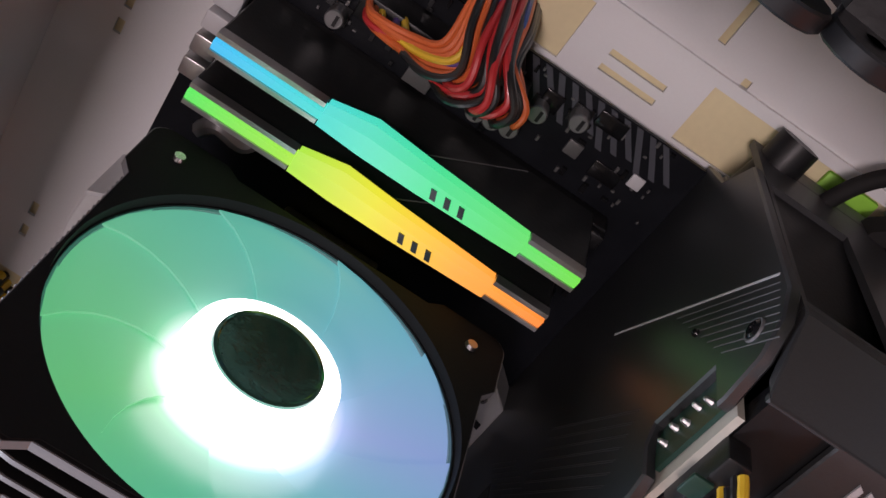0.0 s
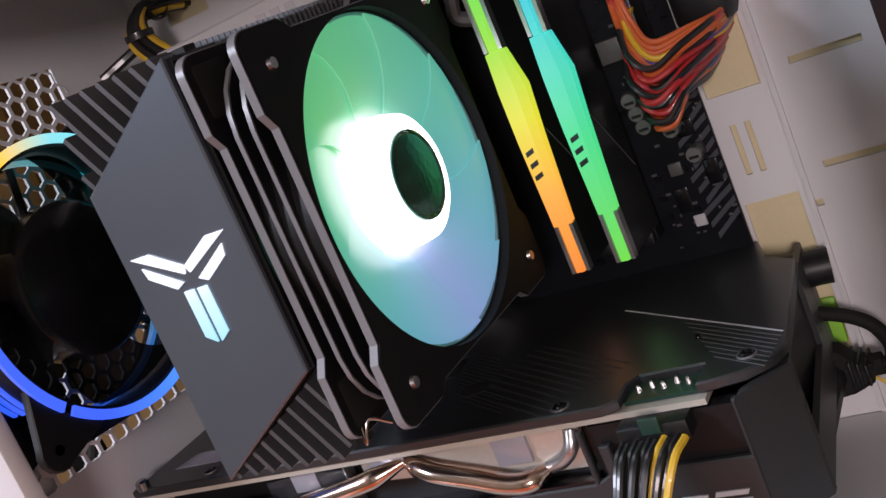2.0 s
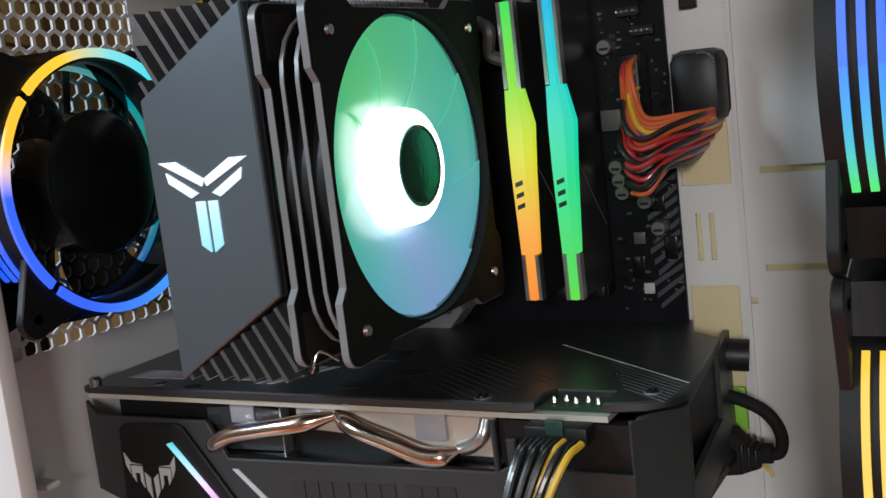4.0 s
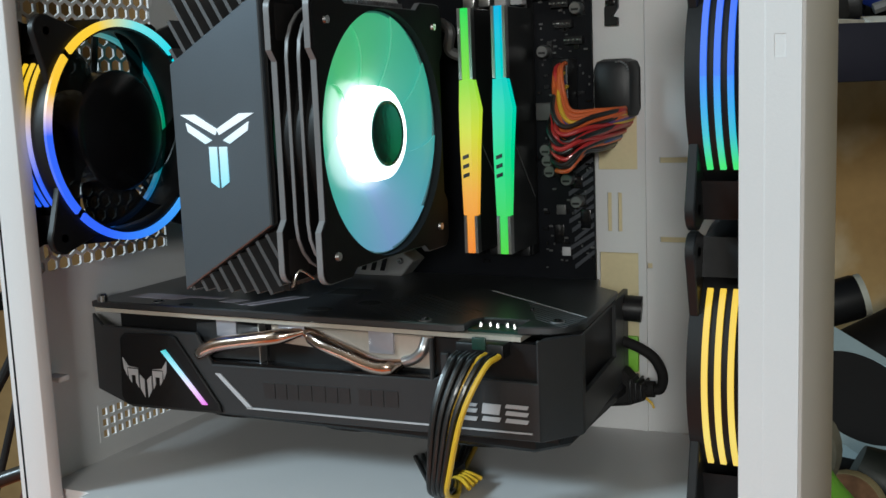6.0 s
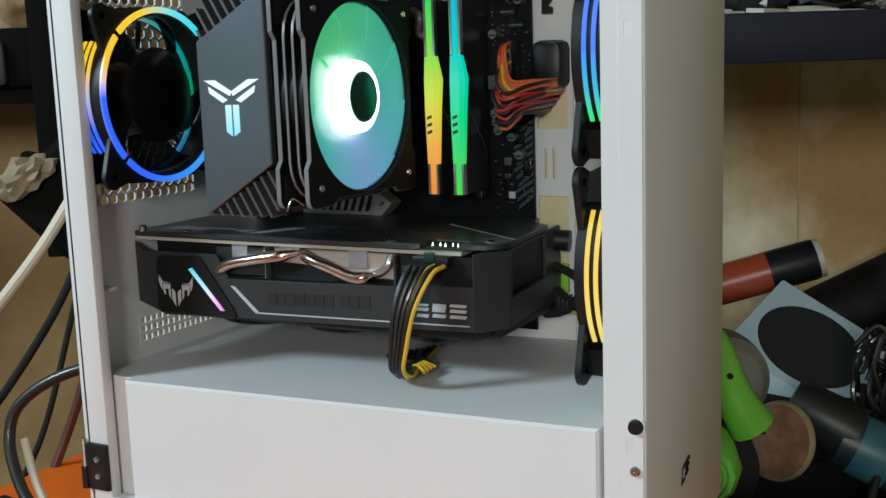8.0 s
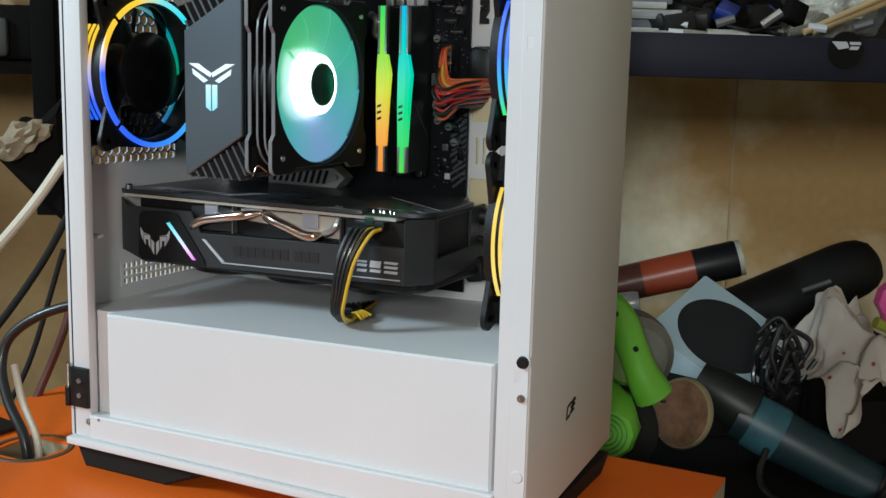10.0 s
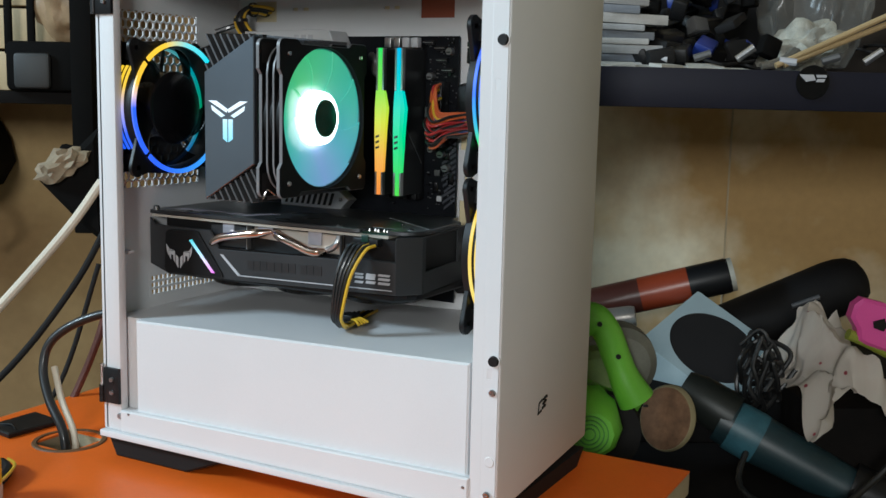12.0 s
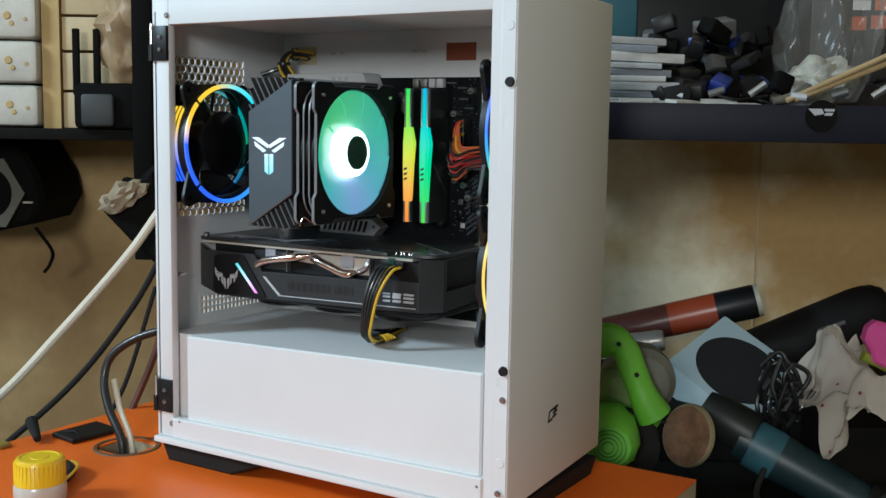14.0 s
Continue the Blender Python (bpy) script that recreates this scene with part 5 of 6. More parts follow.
part("rim", bm, mat("dusty_pale_rim", (0.12, 0.11, 0.085), 0.6, vary=0.3), lamp_u, "dusty pale six-sided rim")
part("catch", bx(-0.700, -0.684, 1.694, 1.700, 0.166, 0.169), mat("dull_tin", (0.55, 0.50, 0.45), 0.3, metal=0.6, vary=0.3), lamp_u)
part("cord", tube(B(), [(-0.690, 1.72, 0.125), (-0.672, 1.74, 0.085), (-0.684, 1.76, 0.060), (-0.70, 1.78, 0.045)], 0.003, 8, 6), SOOT, lamp_u)

# cables at the rear of the case
for name, pts, r, colour, label in (
    ("white_cable", [(-0.395, 1.36, 0.248), (-0.435, 1.35, 0.190), (-0.512, 1.33, 0.098), (-0.590, 1.30, 0.012), (-0.69, 1.26, -0.055), (-0.83, 1.22, -0.10)], 0.0056, "white", "thick white cable hanging behind the case"),
    ("black_cable", [(-0.375, 1.33, 0.215), (-0.415, 1.31, 0.135), (-0.480, 1.28, 0.045), (-0.565, 1.24, -0.035), (-0.66, 1.18, -0.115)], 0.0038, "black", "black cable hanging behind the case"),
    ("black_cable", [(-0.385, 1.30, 0.16), (-0.42, 1.28, 0.04), (-0.455, 1.24, -0.03), (-0.49, 1.2, -0.11)], 0.0028, "black", "thin black cable hanging behind the case"),
    ("braided_cable", [(-0.360, 1.27, 0.17), (-0.375, 1.26, 0.09), (-0.410, 1.24, 0.0), (-0.455, 1.2, -0.10)], 0.0042, "brown", "dark red braided cable behind the case"),
):
    pts = [(p[0], p[1], p[2] - 0.062) for p in pts]
    c = thing(name, label, "cable", pts[-1], room=True)
    part("cord", tube(B(), pts, r, 10, 8), BLACK_MATT if colour == "black" else WIRES[colour], c)
ROOM = ROOM_KEEP
power = thing("mains_cable", "black mains cord looping into the table's cable hole", "cable", (-0.1, 0.0, TABLE_Z))
part("loop", tube(B(), [(0.002, 0.075, 0.082), (-0.045, 0.062, 0.083), (-0.092, 0.045, 0.070), (-0.122, 0.032, 0.048), (-0.126, 0.024, 0.022), (-0.110, 0.016, -0.006), (-0.085, 0.010, -0.034), (-0.077, 0.006, -0.075), (-0.076, 0.003, -0.12)], 0.0045, 12, 8), WIRES["black"], power)
part("cord", tube(B(), [(-0.124, 0.036, 0.020), (-0.104, 0.026, -0.008), (-0.080, 0.018, -0.034), (-0.074, 0.014, -0.06), (-0.074, 0.012, -0.11)], 0.0032, 10, 6), WIRES["white"], power)
flap = thing("cable_flap", "black plastic cable hole cover lying on the table", "cover", (-0.15, 0.01, TABLE_Z))
part("plate", prism(B(), [(-0.168, -0.012), (-0.128, -0.018), (-0.122, 0.040), (-0.165, 0.046)], xy, TABLE_Z + 0.0003, TABLE_Z + 0.0055, bevel=0.0012), BLACK, flap)
part("ridge", tube(B(), [(-0.160, -0.002, TABLE_Z + 0.005), (-0.145, 0.000, TABLE_Z + 0.007), (-0.132, -0.006, TABLE_Z + 0.005)], 0.0012), BLACK, flap)
bottle = thing("small_bottle", "translucent small bottle with a ribbed yellow cap", "bottle", (-0.031, -0.147, TABLE_Z))
bcx, bcy = -0.018, -0.144
part("flask", lathe(B(), [(TABLE_Z, 0.0), (TABLE_Z, 0.021), (TABLE_Z + 0.003, 0.023), (TABLE_Z + 0.014, 0.023), (TABLE_Z + 0.019, 0.0215), (TABLE_Z + 0.022, 0.019)], (bcx, bcy, 0), "z", 32), mat("cloudy_plastic", (0.66, 0.64, 0.58), 0.25, vary=0.15), bottle, "cloudy plastic flask")
cap = part("cap", lathe(B(), [(TABLE_Z + 0.0175, 0.0222), (TABLE_Z + 0.037, 0.0214), (TABLE_Z + 0.040, 0.0198), (TABLE_Z + 0.0406, 0.0170), (TABLE_Z + 0.0398, 0.0160), (TABLE_Z + 0.0398, 0.0080), (TABLE_Z + 0.0404, 0.0074), (TABLE_Z + 0.0404, 0)], (bcx, bcy, 0), "z", 40), mat("yellow_cap", (0.85, 0.58, 0.01), 0.35, vary=0.08), bottle, "yellow screw cap")
for k in range(36):
    a = k * math.pi / 18
    part("rib", bx(bcx + 0.0214 * math.cos(a) - 0.0006, bcx + 0.0214 * math.cos(a) + 0.0006, bcy + 0.0214 * math.sin(a) - 0.0006, bcy + 0.0214 * math.sin(a) + 0.0006, TABLE_Z + 0.019, TABLE_Z + 0.037), MATS["yellow_cap"], cap)
leaflet = thing("tape_roll", "dark tape with a yellow edge lying on the table", "tape", (-0.035, -0.125, TABLE_Z))
part("strip", tube(B(), [(-0.072, -0.072, TABLE_Z + 0.004), (-0.048, -0.085, TABLE_Z + 0.006), (-0.030, -0.112, TABLE_Z + 0.005), (-0.022, -0.145, TABLE_Z + 0.004)], 0.0045, 8), BLACK_MATT, leaflet)
part("edge", tube(B(), [(-0.068, -0.068, TABLE_Z + 0.007), (-0.044, -0.081, TABLE_Z + 0.010), (-0.026, -0.108, TABLE_Z + 0.009), (-0.018, -0.141, TABLE_Z + 0.007)], 0.0015, 6), WIRES["yellow"], leaflet)

lead = thing("loose_plug_lead", "black plug lead with a worn yellow tag on the table", "cable", (-0.165, -0.035, TABLE_Z))
part("plug", tube(B(), [(-0.191, -0.020, TABLE_Z + 0.016), (-0.176, -0.028, TABLE_Z + 0.011), (-0.158, -0.038, TABLE_Z + 0.006)], 0.0060, 10, 5, taper=lambda t: 1.15 - 0.5 * t), BLACK_MATT, lead)
part("tag", bx(-0.190, -0.174, -0.072, -0.058, TABLE_Z + 0.0004, TABLE_Z + 0.0050, bevel=0.0012), mat("worn_yellow_tag", (0.42, 0.30, 0.06), 0.6, vary=0.4, stain=90), lead, "worn yellow tag")

# ---- clutter on the bench ----
GREEN_T = mat("lime_green_plastic", (0.17, 0.51, 0.04), 0.42, vary=0.15)
GREY_P = mat("pale_grey_plastic", (0.46, 0.56, 0.58), 0.5, vary=0.12)
BLUE_T = mat("teal_blue_plastic", (0.022, 0.052, 0.062), 0.42, vary=0.35, stain=20)


def rod(pa, pb, prof, sides=28):
    """A turned body from pa to pb; prof: (share of the length, radius)."""
    pa, pb = Vector(pa), Vector(pb)
    bm = lathe(B(), [(t * (pb - pa).length, r) for t, r in prof], (0, 0, 0), "z", sides)
    bmesh.ops.transform(bm, matrix=Matrix.Translation(pa) @ (pb - pa).to_track_quat("Z", "Y").to_matrix().to_4x4(), verts=bm.verts)
    return bm


can = thing("spray_can", "brown and orange spray can with a black cap, lying down", "spray can", (0.40, 1.72, -0.02), room=True)
CAN_A, CAN_B = Vector((0.235, 1.76, -0.050)), Vector((0.5100, 1.70, 0.0300))


def on_can(t):
    return CAN_A.lerp(CAN_B, t)


part("body", rod(on_can(0.0), on_can(0.76), [(0, 0.0), (0, 0.022), (0.02, 0.027), (0.98, 0.027), (1, 0.026), (1, 0)]), mat("maroon_tin", (0.11, 0.036, 0.026), 0.32, vary=0.3), can)
part("band", rod(on_can(0.50), on_can(0.762), [(0, 0.0273), (1, 0.0273)]), mat("orange_tin", (0.30, 0.050, 0.018), 0.32, vary=0.2), can, "orange band")
part("cap", rod(on_can(0.762), on_can(0.985), [(0, 0.0), (0, 0.0272), (0.9, 0.0272), (1, 0.0255), (1, 0.019), (0.94, 0.018), (0.94, 0)]), BLACK, can, "black cap with a pale rim")
part("rim", rod(on_can(0.970), on_can(1.0), [(0, 0.0262), (1, 0.0262), (1, 0.0175), (0, 0.0175), (0, 0.0262)]), mat("aged_cap_rim", (0.50, 0.48, 0.40), 0.5, vary=0.2), can, "pale worn cap rim")
can2 = thing("steel_tin", "shiny tin lying beneath the spray can", "tin", (0.27, 1.68, -0.05), room=True)
part("body", rod((0.20, 1.70, -0.060), (0.350, 1.66, -0.030), [(0, 0.0), (0, 0.015), (0.05, 0.017), (0.95, 0.017), (1, 0.015), (1, 0)]), mat("dull_tin", (0.55, 0.50, 0.45), 0.3, metal=0.6, vary=0.3), can2)
case2 = thing("black_cylinder", "long black rounded case leaning on the wall", "case", (0.6, 1.7, 0.0), room=True)
part("body", rod((0.49, 1.78, -0.098), (0.738, 1.74, 0.024), [(0, 0.0), (0, 0.036), (0.05, 0.046), (0.80, 0.046), (0.87, 0.044), (0.93, 0.039), (0.975, 0.029), (0.995, 0.014), (1.0, 0)]), BLACK_MATT, case2)
part("seam", rod((0.610, 1.712, -0.022), (0.65, 1.705, -0.005), [(0, 0.0), (0, 0.004), (1, 0.004), (1, 0)], 8), EDGE_GREY, case2)
# tilted grey square housing with a round dark opening
duct = thing("fan_housing", "pale grey square housing with a round black opening", "housing", (0.44, 1.55, BENCH_Z), room=True)
sq = densify(rounded_square(0.0, 0.0, 0.079, 0.004), 0.006)
ea = Vector((132, -96, -92)).normalized()
eb = Vector((-131, -119, -63)).normalized()
en = ea.cross(eb).normalized()
en, ea = -en, -ea
eb = en.cross(ea)
turn = Matrix.Translation((0.446, 1.58, -0.060)) @ Matrix((en, ea, eb)).transposed().to_4x4()
bm = flange(sq, 0, 0, 0.0660, -0.004, 0.004)
bmesh.ops.transform(bm, matrix=turn, verts=bm.verts)
part("face", bm, GREY_P, duct)
bm = lathe(B(), [(0.003, 0.0663), (-0.030, 0.063), (-0.030, 0)], (0, 0, 0), "x", 48)
bmesh.ops.transform(bm, matrix=turn, verts=bm.verts)
part("opening", bm, mat("dark_mesh", (0.012, 0.010, 0.010), 0.8), duct, "deep black opening")
bm = flange(sq, 0, 0, 0.0670, -0.048, -0.004)
bmesh.ops.transform(bm, matrix=turn, verts=bm.verts)
part("rim", bm, GREY_P, duct)
# green saw
saw = thing("circular_saw", "lime green power saw with a grey guard", "power tool", (0.22, 1.27, BENCH_Z), room=True)
part("grip", tube(B(), [(0.150, 1.262, 0.030), (0.180, 1.258, 0.046), (0.204, 1.255, 0.050), (0.219, 1.253, 0.038), (0.231, 1.252, 0.010), (0.243, 1.250, -0.018), (0.256, 1.250, -0.040)], 0.0165, 14, 6, taper=lambda t: 1.0 + 0.25 * math.sin(math.pi * min(1, t * 2.2)) * (t < 0.45) + 0.30 * max(0, t - 0.75) * 4), GREEN_T, saw)
part("lower_shell", prism(B(), [(0.150, -0.022), (0.200, -0.010), (0.228, -0.022), (0.262, -0.030), (0.278, -0.034), (0.262, -0.062), (0.236, -0.072), (0.150, -0.075)], xz, 1.262, 1.31, bevel=0.008), GREEN_T, saw)
part("dusty_cover", lathe(B(), [(1.262, 0.0), (1.262, 0.026), (1.268, 0.034), (1.285, 0.036), (1.285, 0)], (0.214, 0, -0.022), "y", 28), mat("dusty_green_cover", (0.26, 0.36, 0.12), 0.6, vary=0.3, stain=40), saw, "dusty green cover")
part("guard", lathe(B(), [(1.285, 0.0), (1.290, 0.034), (1.300, 0.044), (1.315, 0.046), (1.33, 0.046), (1.33, 0)], (0.247, 0, -0.012), "y", 36), mat("dusty_grey_guard", (0.20, 0.20, 0.165), 0.6, vary=0.3, stain=30), saw, "dusty grey guard")
part("belt", lathe(B(), [(1.250, 0.0), (1.250, 0.048), (1.275, 0.053), (1.275, 0)], (0.216, 0, -0.082), "y", 30), BLACK_MATT, saw)
part("motor", rod((0.194, 1.185, -0.060), (0.208, 1.29, -0.062), [(0, 0.0), (0, 0.024), (0.08, 0.030), (0.25, 0.035), (0.9, 0.036), (1, 0.034), (1, 0)], 10), GREEN_T, saw, "lime green motor cover")
for k in range(4):
    part("vent_ring", rod((0.1910, 1.1832, -0.0602), (0.1913, 1.1856, -0.0602), [(0, 0.006 + 0.0046 * k), (1, 0.006 + 0.0046 * k), (1, 0.0072 + 0.0046 * k), (0, 0.0072 + 0.0046 * k), (0, 0.006 + 0.0046 * k)], 28), mat("dark_green_plastic", (0.07, 0.26, 0.03), 0.5), saw)
for hu, hz in ((0.2075, 0.0495), (0.2300, 0.0130), (0.2440, -0.0200)):
    part("screw_hole", lathe(B(), [(1.2335, 0.0), (1.2335, 0.0028), (1.2400, 0.0030)], (hu, 0, hz), "y", 12), BLACK, saw)
for k in range(3):
    part("vent_slot", bx(0.2630 + 0.0020 * k, 0.2690 + 0.0020 * k, 1.2600, 1.2622, -0.0400 - 0.0060 * k, -0.0375 - 0.0060 * k, bevel=0.0006), BLACK, saw)
part("shoe", bx(0.15, 0.29, 1.22, 1.33, BENCH_Z, BENCH_Z + 0.006, bevel=0.001), EDGE_GREY, saw)
# sanding disc on edge
disc = thing("sanding_disc", "worn brown sanding disc with a pale rim, standing on edge", "disc", (0.342, 1.43, BENCH_Z), room=True)
tilt = Matrix.Translation((0.318, 1.35, -0.093)) @ pose(0, 0, 0, -10, 10, -46)
for nm, prof, m, lab in (("pad", [(0.0, 0.0), (0.0, 0.043), (0.004, 0.0455), (0.009, 0.0455), (0.010, 0.043), (0.010, 0)], mat("tan_foam", (0.42, 0.36, 0.20), 0.8, vary=0.3), ""), ("grit", [(-0.0008, 0.0), (-0.0008, 0.0415), (0.0002, 0.0425), (0.0002, 0)], mat("brown_grit", (0.30, 0.165, 0.09), 0.9, vary=0.4, grain=200, stain=60), "worn brown grit face")):
    bm = lathe(B(), prof, (0, 0, 0), "y", 40)
    bmesh.ops.transform(bm, matrix=tilt @ Matrix.Diagonal((0.80, 1, 0.92, 1)), verts=bm.verts)
    part(nm, bm, m, disc, lab)
# grinder
grinder = thing("angle_grinder", "dark teal angle grinder lying on the bench", "power tool", (0.48, 1.36, BENCH_Z), room=True)
part("head", rod((0.352, 1.40, -0.066), (0.410, 1.37, -0.098), [(0, 0.0), (0, 0.022), (0.3, 0.028), (0.8, 0.030), (1, 0.029), (1, 0)]), mat("greenish_black_metal", (0.030, 0.036, 0.032), 0.45, metal=0.3, vary=0.3), grinder)
part("body", rod((0.395, 1.375, -0.100), (0.545, 1.31, -0.172), [(0, 0.0), (0, 0.029), (0.25, 0.032), (0.6, 0.029), (1, 0.026), (1, 0)]), BLUE_T, grinder, "dark teal motor body")
part("collar", rod((0.4085, 1.3692, -0.1065), (0.4400, 1.3555, -0.1216), [(0, 0.0290), (0, 0.0318), (0.2, 0.0326), (0.8, 0.0328), (1, 0.0322), (1, 0.0290), (0, 0.0290)]), mat("teal_light", (0.055, 0.17, 0.22), 0.45, vary=0.3, stain=30), grinder, "lighter teal collar")
part("tail", rod((0.540, 1.312, -0.165), (0.64, 1.262, -0.200), [(0, 0.0), (0, 0.030), (0.7, 0.026), (1, 0.012), (1, 0)]), BLACK, grinder)
rnd = random.Random(5)
coil = thing("coiled_cord", "tangled black cords hanging over the clutter", "cable", (0.45, 1.4, BENCH_Z), room=True)
for k in range(17):
    u0, d0, z0 = 0.462 + rnd.uniform(-0.016, 0.02), 1.40 + rnd.uniform(-0.02, 0.03), -0.045 + rnd.uniform(-0.03, 0.02)
    rr, hh = rnd.uniform(0.006, 0.020), rnd.uniform(0.010, 0.036)
    ph = rnd.uniform(0, 6)
    pts = [(u0 + rr * math.cos(ph + a * 0.9) + rnd.uniform(-0.008, 0.008), d0 + 0.6 * rr * math.sin(ph * 2 + a), z0 + hh * math.sin(ph + a * 0.9) + rnd.uniform(-0.008, 0.008)) for a in range(6)]
    part("loop", tube(B(), pts, 0.0033, 8, 5), WIRES["black"], coil)
part("tail", tube(B(), [(0.44, 1.36, -0.10), (0.40, 1.30, -0.162), (0.46, 1.22, -0.166), (0.53, 1.24, -0.135), (0.585, 1.25, -0.080), (0.62, 1.25, -0.05)], 0.004, 8, 6), WIRES["black"], coil)
# printed cloth
cloth = thing("printed_cloth", "crumpled pale cloth printed with small red flowers", "cloth", (0.52, 1.40, BENCH_Z), room=True)
cm, cn, cl, cb = nodes_of("flowered_cloth")
cco, cv, cr = cn.new("ShaderNodeTexCoord"), cn.new("ShaderNodeTexVoronoi"), ramp_of(cn, [(0.0, (0.45, 0.05, 0.08)), (0.09, (0.50, 0.10, 0.12)), (0.14, (0.82, 0.74, 0.66)), (1.0, (0.86, 0.80, 0.72))])
cv.inputs["Scale"].default_value = 42
cl.new(cco.outputs["Object"], cv.inputs["Vector"])
cl.new(cv.outputs["Distance"], cr.inputs["Fac"])
cl.new(cr.outputs["Color"], cb.inputs["Base Color"])
cb.inputs["Roughness"].default_value = 0.85
bm = B()
gn = 44
grid = {}
for i in range(gn + 1):
    for j in range(gn + 1):
        a, b = i / gn, j / gn
        w = noise.noise(Vector((a * 3.1, b * 3.4, 1.7)))
        w2 = noise.noise(Vector((a * 7.0, b * 6.2, 4.2)))
        fold = 0.014 * math.sin(11 * a + 6 * b + 5 * w) + 0.003 * math.sin(27 * a - 9 * b + 6 * w2) + 0.009 * abs(noise.noise(Vector((a * 11, b * 9, 2.1))))
        grid[i, j] = bm.verts.new((0.484 + 0.17 * a + 0.02 * w2, 1.29 + 0.19 * b + 0.03 * w, -0.092 + 0.118 * math.sin(math.pi * min(1, a * 1.15 + 0.12)) * (0.35 + 0.65 * b) + 0.035 * w + 0.012 * w2 + fold))
for i in range(gn):
    for j in range(gn):
        bm.faces.new((grid[i, j], grid[i + 1, j], grid[i + 1, j + 1], grid[i, j + 1])).smooth = True
bmesh.ops.solidify(bm, geom=bm.faces[:], thickness=0.0015)
part("sheet", bm, cm, cloth)
pink = thing("pink_handle", "bright pink plastic tool handle", "tool", (0.57, 1.33, 0.0), room=True)
part("grip", prism(B(), [(0.534, 0.040), (0.538, 0.056), (0.548, 0.064), (0.575, 0.058), (0.61, 0.044), (0.62, -0.005), (0.585, -0.004), (0.556, 0.006), (0.545, 0.012), (0.543, 0.026)], xz, 1.33, 1.352, bevel=0.004), mat("hot_pink_plastic", (0.80, 0.10, 0.38), 0.4, vary=0.1), pink)
part("eye", prism(B(), [(0.560, 0.036), (0.574, 0.040), (0.578, 0.030), (0.574, 0.024), (0.562, 0.028)], xz, 1.3285, 1.3305), BLACK_MATT, pink, "dark eye through the handle")
part("guard", tube(B(), [(0.535, 1.34, 0.018), (0.56, 1.34, 0.008), (0.60, 1.34, -0.012)], 0.007, 10), mat("olive_plastic", (0.30, 0.34, 0.04), 0.45), pink)
props = thing("wooden_block", "dark offcuts piled beneath the cloth", "offcut", (0.58, 1.38, BENCH_Z), room=True)
part("block", bx(0.50, 0.72, 1.34, 1.50, BENCH_Z, -0.075, bevel=0.004), BENCH, props)
heap = thing("tool_box", "low dark tool tray beneath the clutter", "tray", (0.45, 1.65, BENCH_Z), room=True)
part("tray", bx(0.18, 0.78, 1.50, 1.86, BENCH_Z, -0.105, bevel=0.004), BENCH, heap)

# ---- things on the wall shelf ----
SH = 0.331
books = thing("booklet_stack", "stack of white and grey booklets on the shelf", "booklets", (0.23, 1.40, SH), room=True)
rnd = random.Random(21)
z = SH
for k in range(9):
    h = rnd.uniform(0.006, 0.012)
    o = rnd.uniform(-0.015, 0.015)
    bm = bx(-0.09, 0.088 - 0.003 * k, -0.09, 0.09, 0.0005, h, bevel=0.0008)
    for leaf in range(2):
        box(bm, -0.0905, 0.0885 - 0.003 * k, -0.0905, 0.0895, h * (0.32 + 0.3 * leaf), h * (0.34 + 0.3 * leaf))
    bmesh.ops.transform(bm, matrix=Matrix.Translation((0.210 + o, 1.43, z)) @ pose(0, 0, 0, 0, 1.6 if k > 3 else 0.2, rnd.uniform(-7, 7)), verts=bm.verts)
    part("booklet", bm, (mat("white_paper", (0.66, 0.66, 0.65), 0.6, vary=0.2, stain=40), mat("grey_blue_paper", (0.28, 0.31, 0.36), 0.6, vary=0.2, stain=40), mat("pale_paper", (0.50, 0.51, 0.52), 0.6, vary=0.2, stain=40))[k % 3], books)
    z += h
rnd = random.Random(31)
parts_heap = thing("parts_heap", "jumble of black adapters and cables on the shelf", "electronics", (0.36, 1.42, SH), room=True)
for k in range(60):
    u, dd = rnd.uniform(0.27, 0.43), rnd.uniform(1.33, 1.54)
    w, h, zz = rnd.uniform(0.007, 0.022), rnd.uniform(0.005, 0.013), SH + rnd.uniform(0, 0.095) * (1 if dd > 1.4 else 0.3)
    bm = bx(-w, w, -w * 0.7, w * 0.7, 0, h * 2, bevel=0.003)
    bmesh.ops.transform(bm, matrix=Matrix.Translation((u, dd, zz)) @ pose(0, 0, 0, rnd.uniform(-28, 28), rnd.uniform(-28, 28), rnd.uniform(0, 90)), verts=bm.verts)
    part("adapter", bm, (BLACK, SOOT, BLACK_MATT, BLACK, mat("blue_black_plastic", (0.012, 0.03, 0.20), 0.4), SOOT, mat("dull_grey_plastic", (0.14, 0.14, 0.14), 0.5), SOOT, BLACK, BLACK_MATT)[k % 10], parts_heap)
for k in range(10):
    u, dd, zz = rnd.uniform(0.30, 0.62), rnd.uniform(1.31, 1.45), SH + rnd.uniform(0.006, 0.05)
    part("cord", tube(B(), [(u, dd, zz), (u + 0.02, dd - 0.015, zz + 0.006 * (k % 3 - 1)), (u + 0.045, dd + 0.01, zz - 0.004), (u + 0.07, dd + 0.02, zz + 0.004 * (k % 2))], 0.0019, 8, 5), BLACK_MATT, parts_heap)
for k in range(7):
    u = 0.27 + 0.05 * k
    part("plug_tip", tube(B(), [(u, 1.32, SH + 0.012), (u + 0.018, 1.315, SH + 0.010 + 0.008 * (k % 3))], 0.0045, 8, 3), (PALE, CHIP, SILVER)[k % 3], parts_heap)
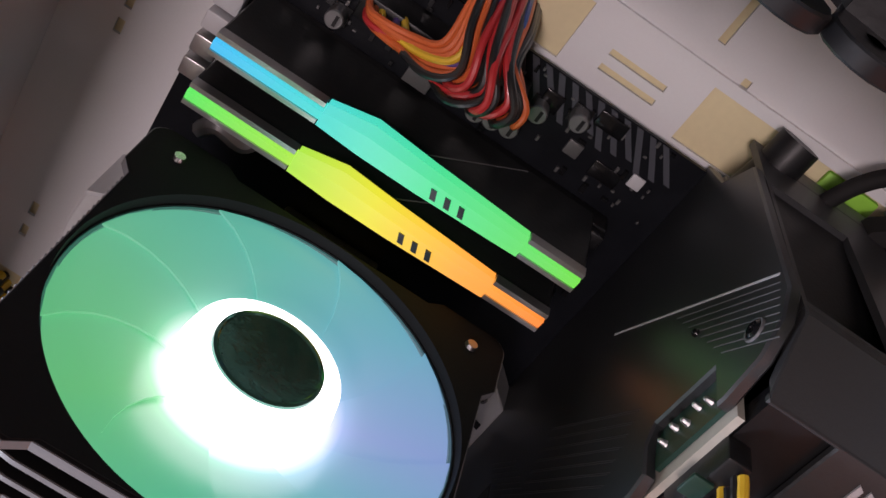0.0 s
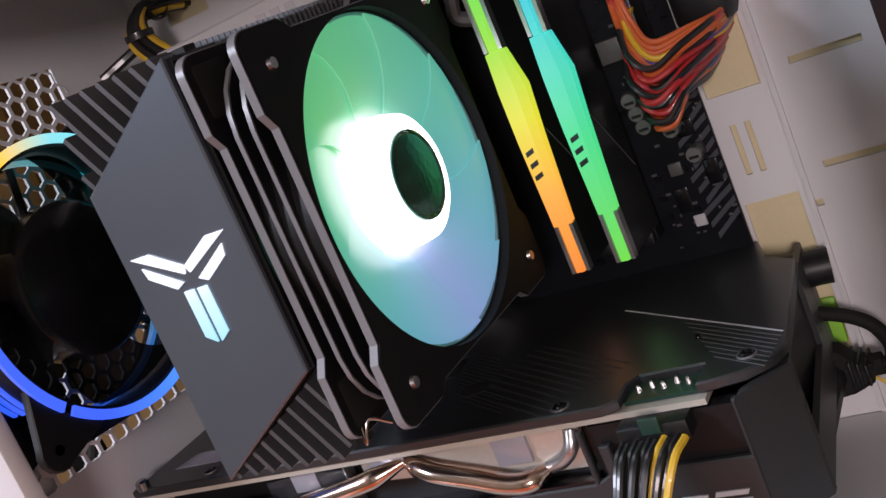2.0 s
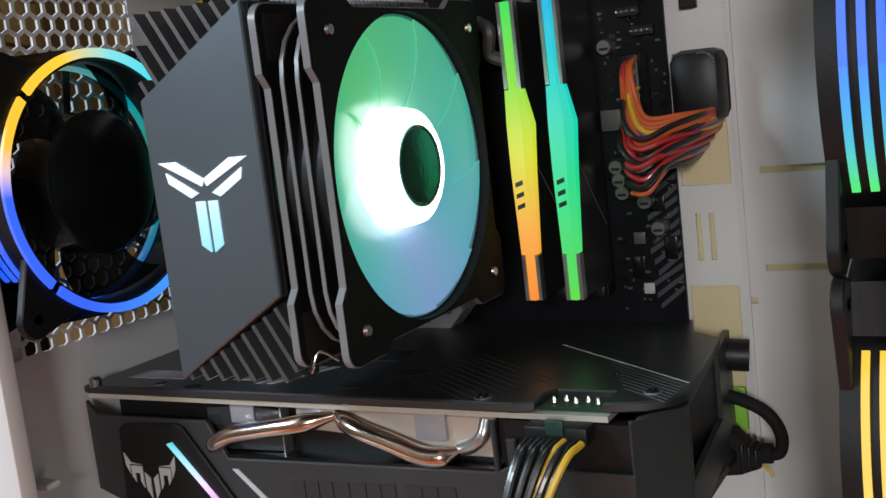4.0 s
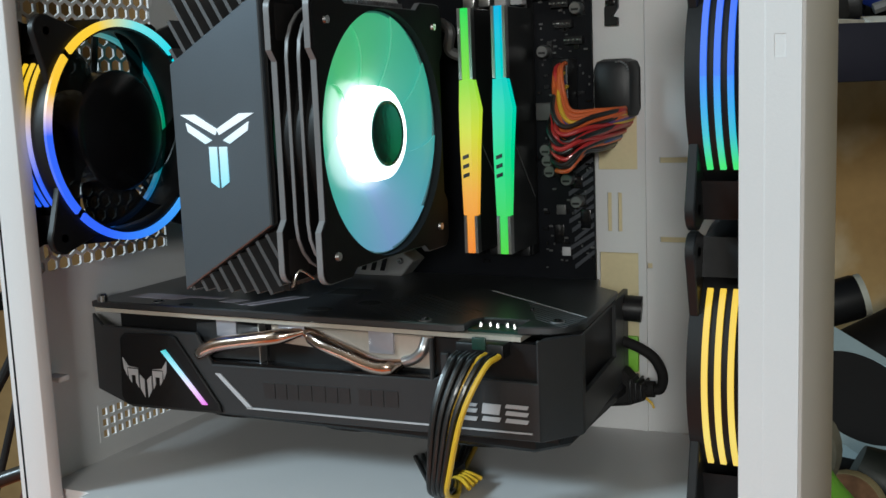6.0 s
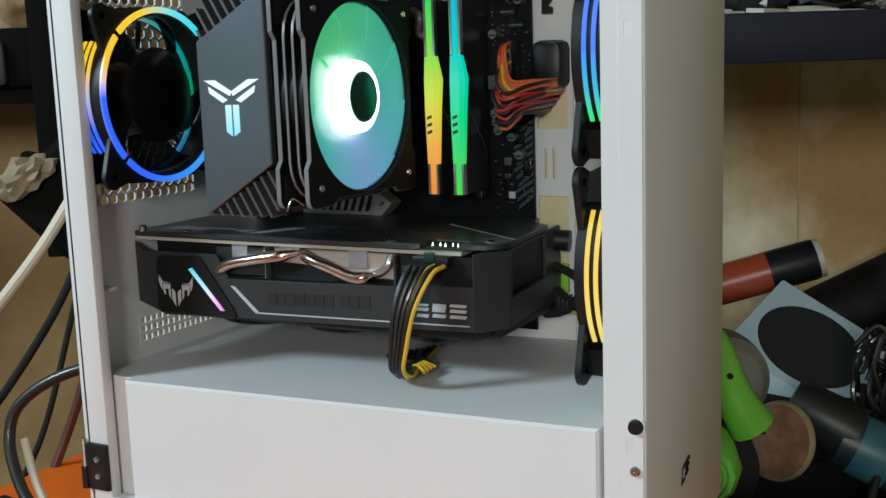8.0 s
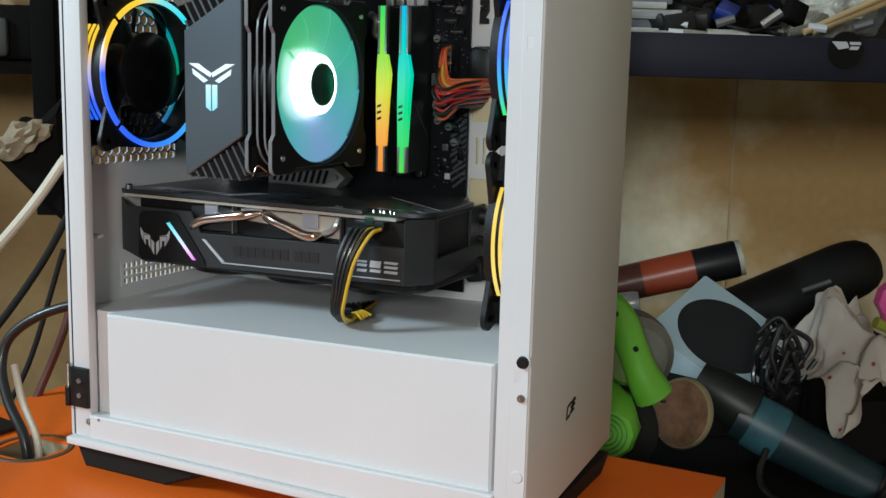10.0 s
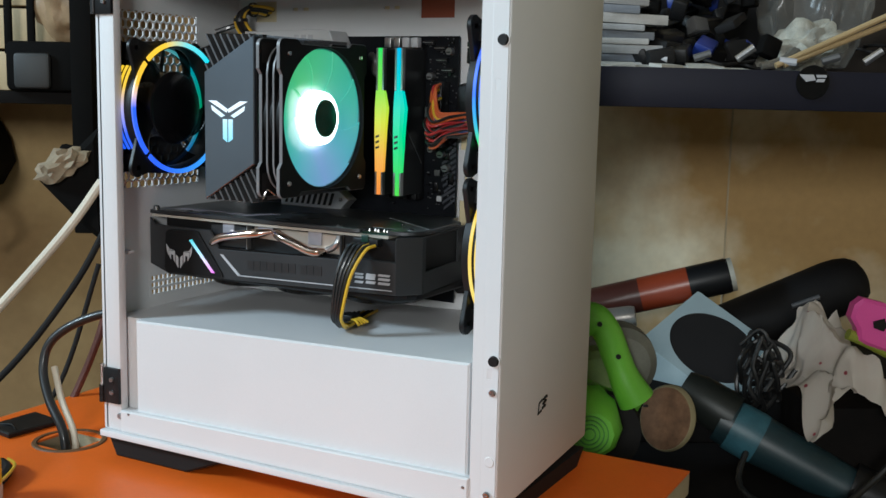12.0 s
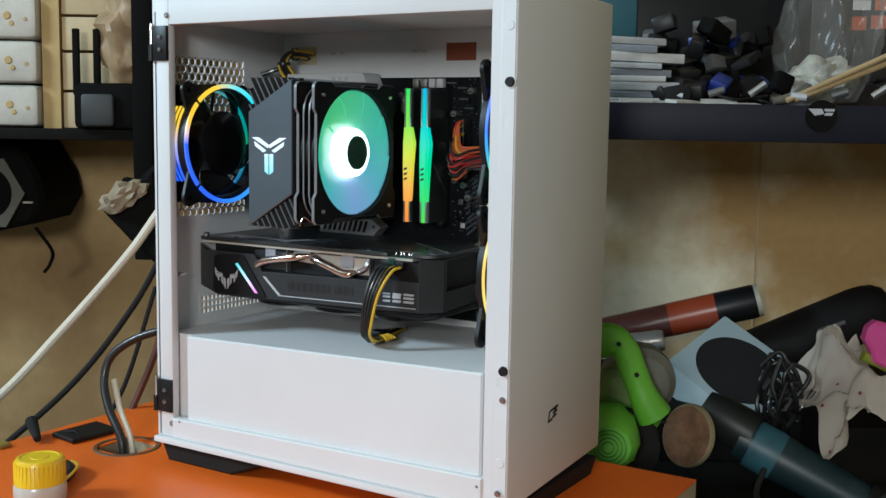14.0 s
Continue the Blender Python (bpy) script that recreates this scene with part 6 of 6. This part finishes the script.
scraps = thing("paper_scraps", "torn white paper scraps lying on the shelf edge", "paper", (0.27, 1.31, SH), room=True)
for k in range(7):
    bm = bx(-0.017 - 0.004 * (k % 3), 0.017, -0.010, 0.010, 0.0004, 0.0012 + 0.0030 * (k % 2))
    bmesh.ops.transform(bm, matrix=Matrix.Translation((0.205 + 0.026 * k, 1.300 + 0.006 * (k % 3), SH)) @ pose(0, 0, 0, 6 + 5 * (k % 3), 0, -20 + 17 * (k % 4)), verts=bm.verts)
    part("scrap", bm, mat("scrap_paper", (0.62, 0.60, 0.54), 0.7, vary=0.25, stain=60), scraps)
sacks = thing("clear_bag", "clear plastic bag with pale packing inside, on the shelf", "bag", (0.48, 1.42, SH), room=True)
film, _, _, fb = nodes_of("clear_film")
fb.inputs["Base Color"].default_value = (0.45, 0.44, 0.40, 1)
fb.inputs["Roughness"].default_value = 0.16
fb.inputs["Alpha"].default_value = 0.11
fb.inputs["Specular IOR Level"].default_value = 0.8
bm = B()
bmesh.ops.create_icosphere(bm, subdivisions=5, radius=1)
for v in bm.verts:
    p = v.co.copy()
    lift = 0.5 + 0.5 * p.z
    crease = 0.3 - abs(noise.noise(Vector((p.x * 2.6, p.y * 2.6, p.z * 1.1 + 3))))
    v.co = Vector((0.485 + 0.062 * p.x + 0.030 * lift, 1.40 + 0.055 * p.y, SH + 0.115 + 0.112 * p.z)) + p * 0.022 * noise.noise(p * 1.6) + p * 0.024 * crease + p * 0.006 * (0.3 - abs(noise.noise(p * 7.5)))
for f in bm.faces:
    f.smooth = True
part("film", bm, film, sacks, "thin clear plastic film")
bm = B()
bmesh.ops.create_icosphere(bm, subdivisions=4, radius=1)
for v in bm.verts:
    p = v.co.copy()
    v.co = Vector((0.478 + 0.050 * p.x, 1.405 + 0.034 * p.y, SH + 0.030 + 0.030 * p.z + 0.012 * p.x)) + p * 0.016 * noise.noise(p * 2.3) + p * 0.004 * noise.noise(p * 9)
for f in bm.faces:
    f.smooth = True
part("packing", bm, mat("pale_packing", (0.66, 0.64, 0.54), 0.8, vary=0.4, stain=60), sacks, "pale crumpled packing")
part("knot", tube(B(), [(0.452, 1.36, SH + 0.020), (0.432, 1.335, SH + 0.012), (0.400, 1.325, SH + 0.005)], 0.010, 10, 5, taper=lambda t: 1.0 - 0.6 * t), mat("grey_clear_film", (0.34, 0.33, 0.29), 0.3, vary=0.6, stain=14, bump=0.0), sacks)
box2 = thing("dark_box", "black printed carton on the shelf", "carton", (0.60, 1.50, SH), room=True)
part("carton", bx(0.500, 0.80, 1.50, 1.68, SH, SH + 0.25, bevel=0.003), mat("brown_black_card", (0.030, 0.022, 0.017), 0.45, vary=0.3, stain=20), box2)
for pu0, pu1, pz0, pz1, colour in ((0.556, 0.580, 0.135, 0.148, (0.75, 0.70, 0.66)), (0.586, 0.625, 0.135, 0.152, (0.70, 0.16, 0.06)), (0.556, 0.575, 0.108, 0.126, (0.55, 0.13, 0.06)), (0.582, 0.625, 0.110, 0.128, (0.62, 0.14, 0.06))):
    part("print", bx(pu0, pu1, 1.4982, 1.4999, SH + pz0, SH + pz1), mat("carton_print_%d" % round(pu0 * 1000 + pz0 * 1e5), colour, 0.5), box2)
back_heap = thing("dark_carton", "large dark carton at the back of the shelf", "carton", (0.3, 1.62, SH), room=True)
part("carton", bx(0.16, 0.505, 1.56, 1.86, SH, SH + 0.20, bevel=0.004), BLACK, back_heap)
part("wrap", bx(0.16, 0.27, 1.548, 1.559, SH + 0.09, SH + 0.17, bevel=0.003), mat("teal_card", (0.03, 0.11, 0.14), 0.5), back_heap)
for k in range(2):
    st = thing("wooden_stick", "pale wooden stick resting on the shelf clutter", "stick", (0.5, 1.32, SH), room=True, group="sticks on the shelf")
    part("shaft", rod((0.415 + 0.01 * k, 1.318, SH + 0.006 + 0.001 * k), (0.68, 1.335 + 0.012 * k, SH + 0.128 - 0.018 * k), [(0, 0.0), (0, 0.0035), (1, 0.0035), (1, 0)], 10), mat("pale_wood", (0.50, 0.36, 0.18), 0.6, vary=0.2, grain=300), st)
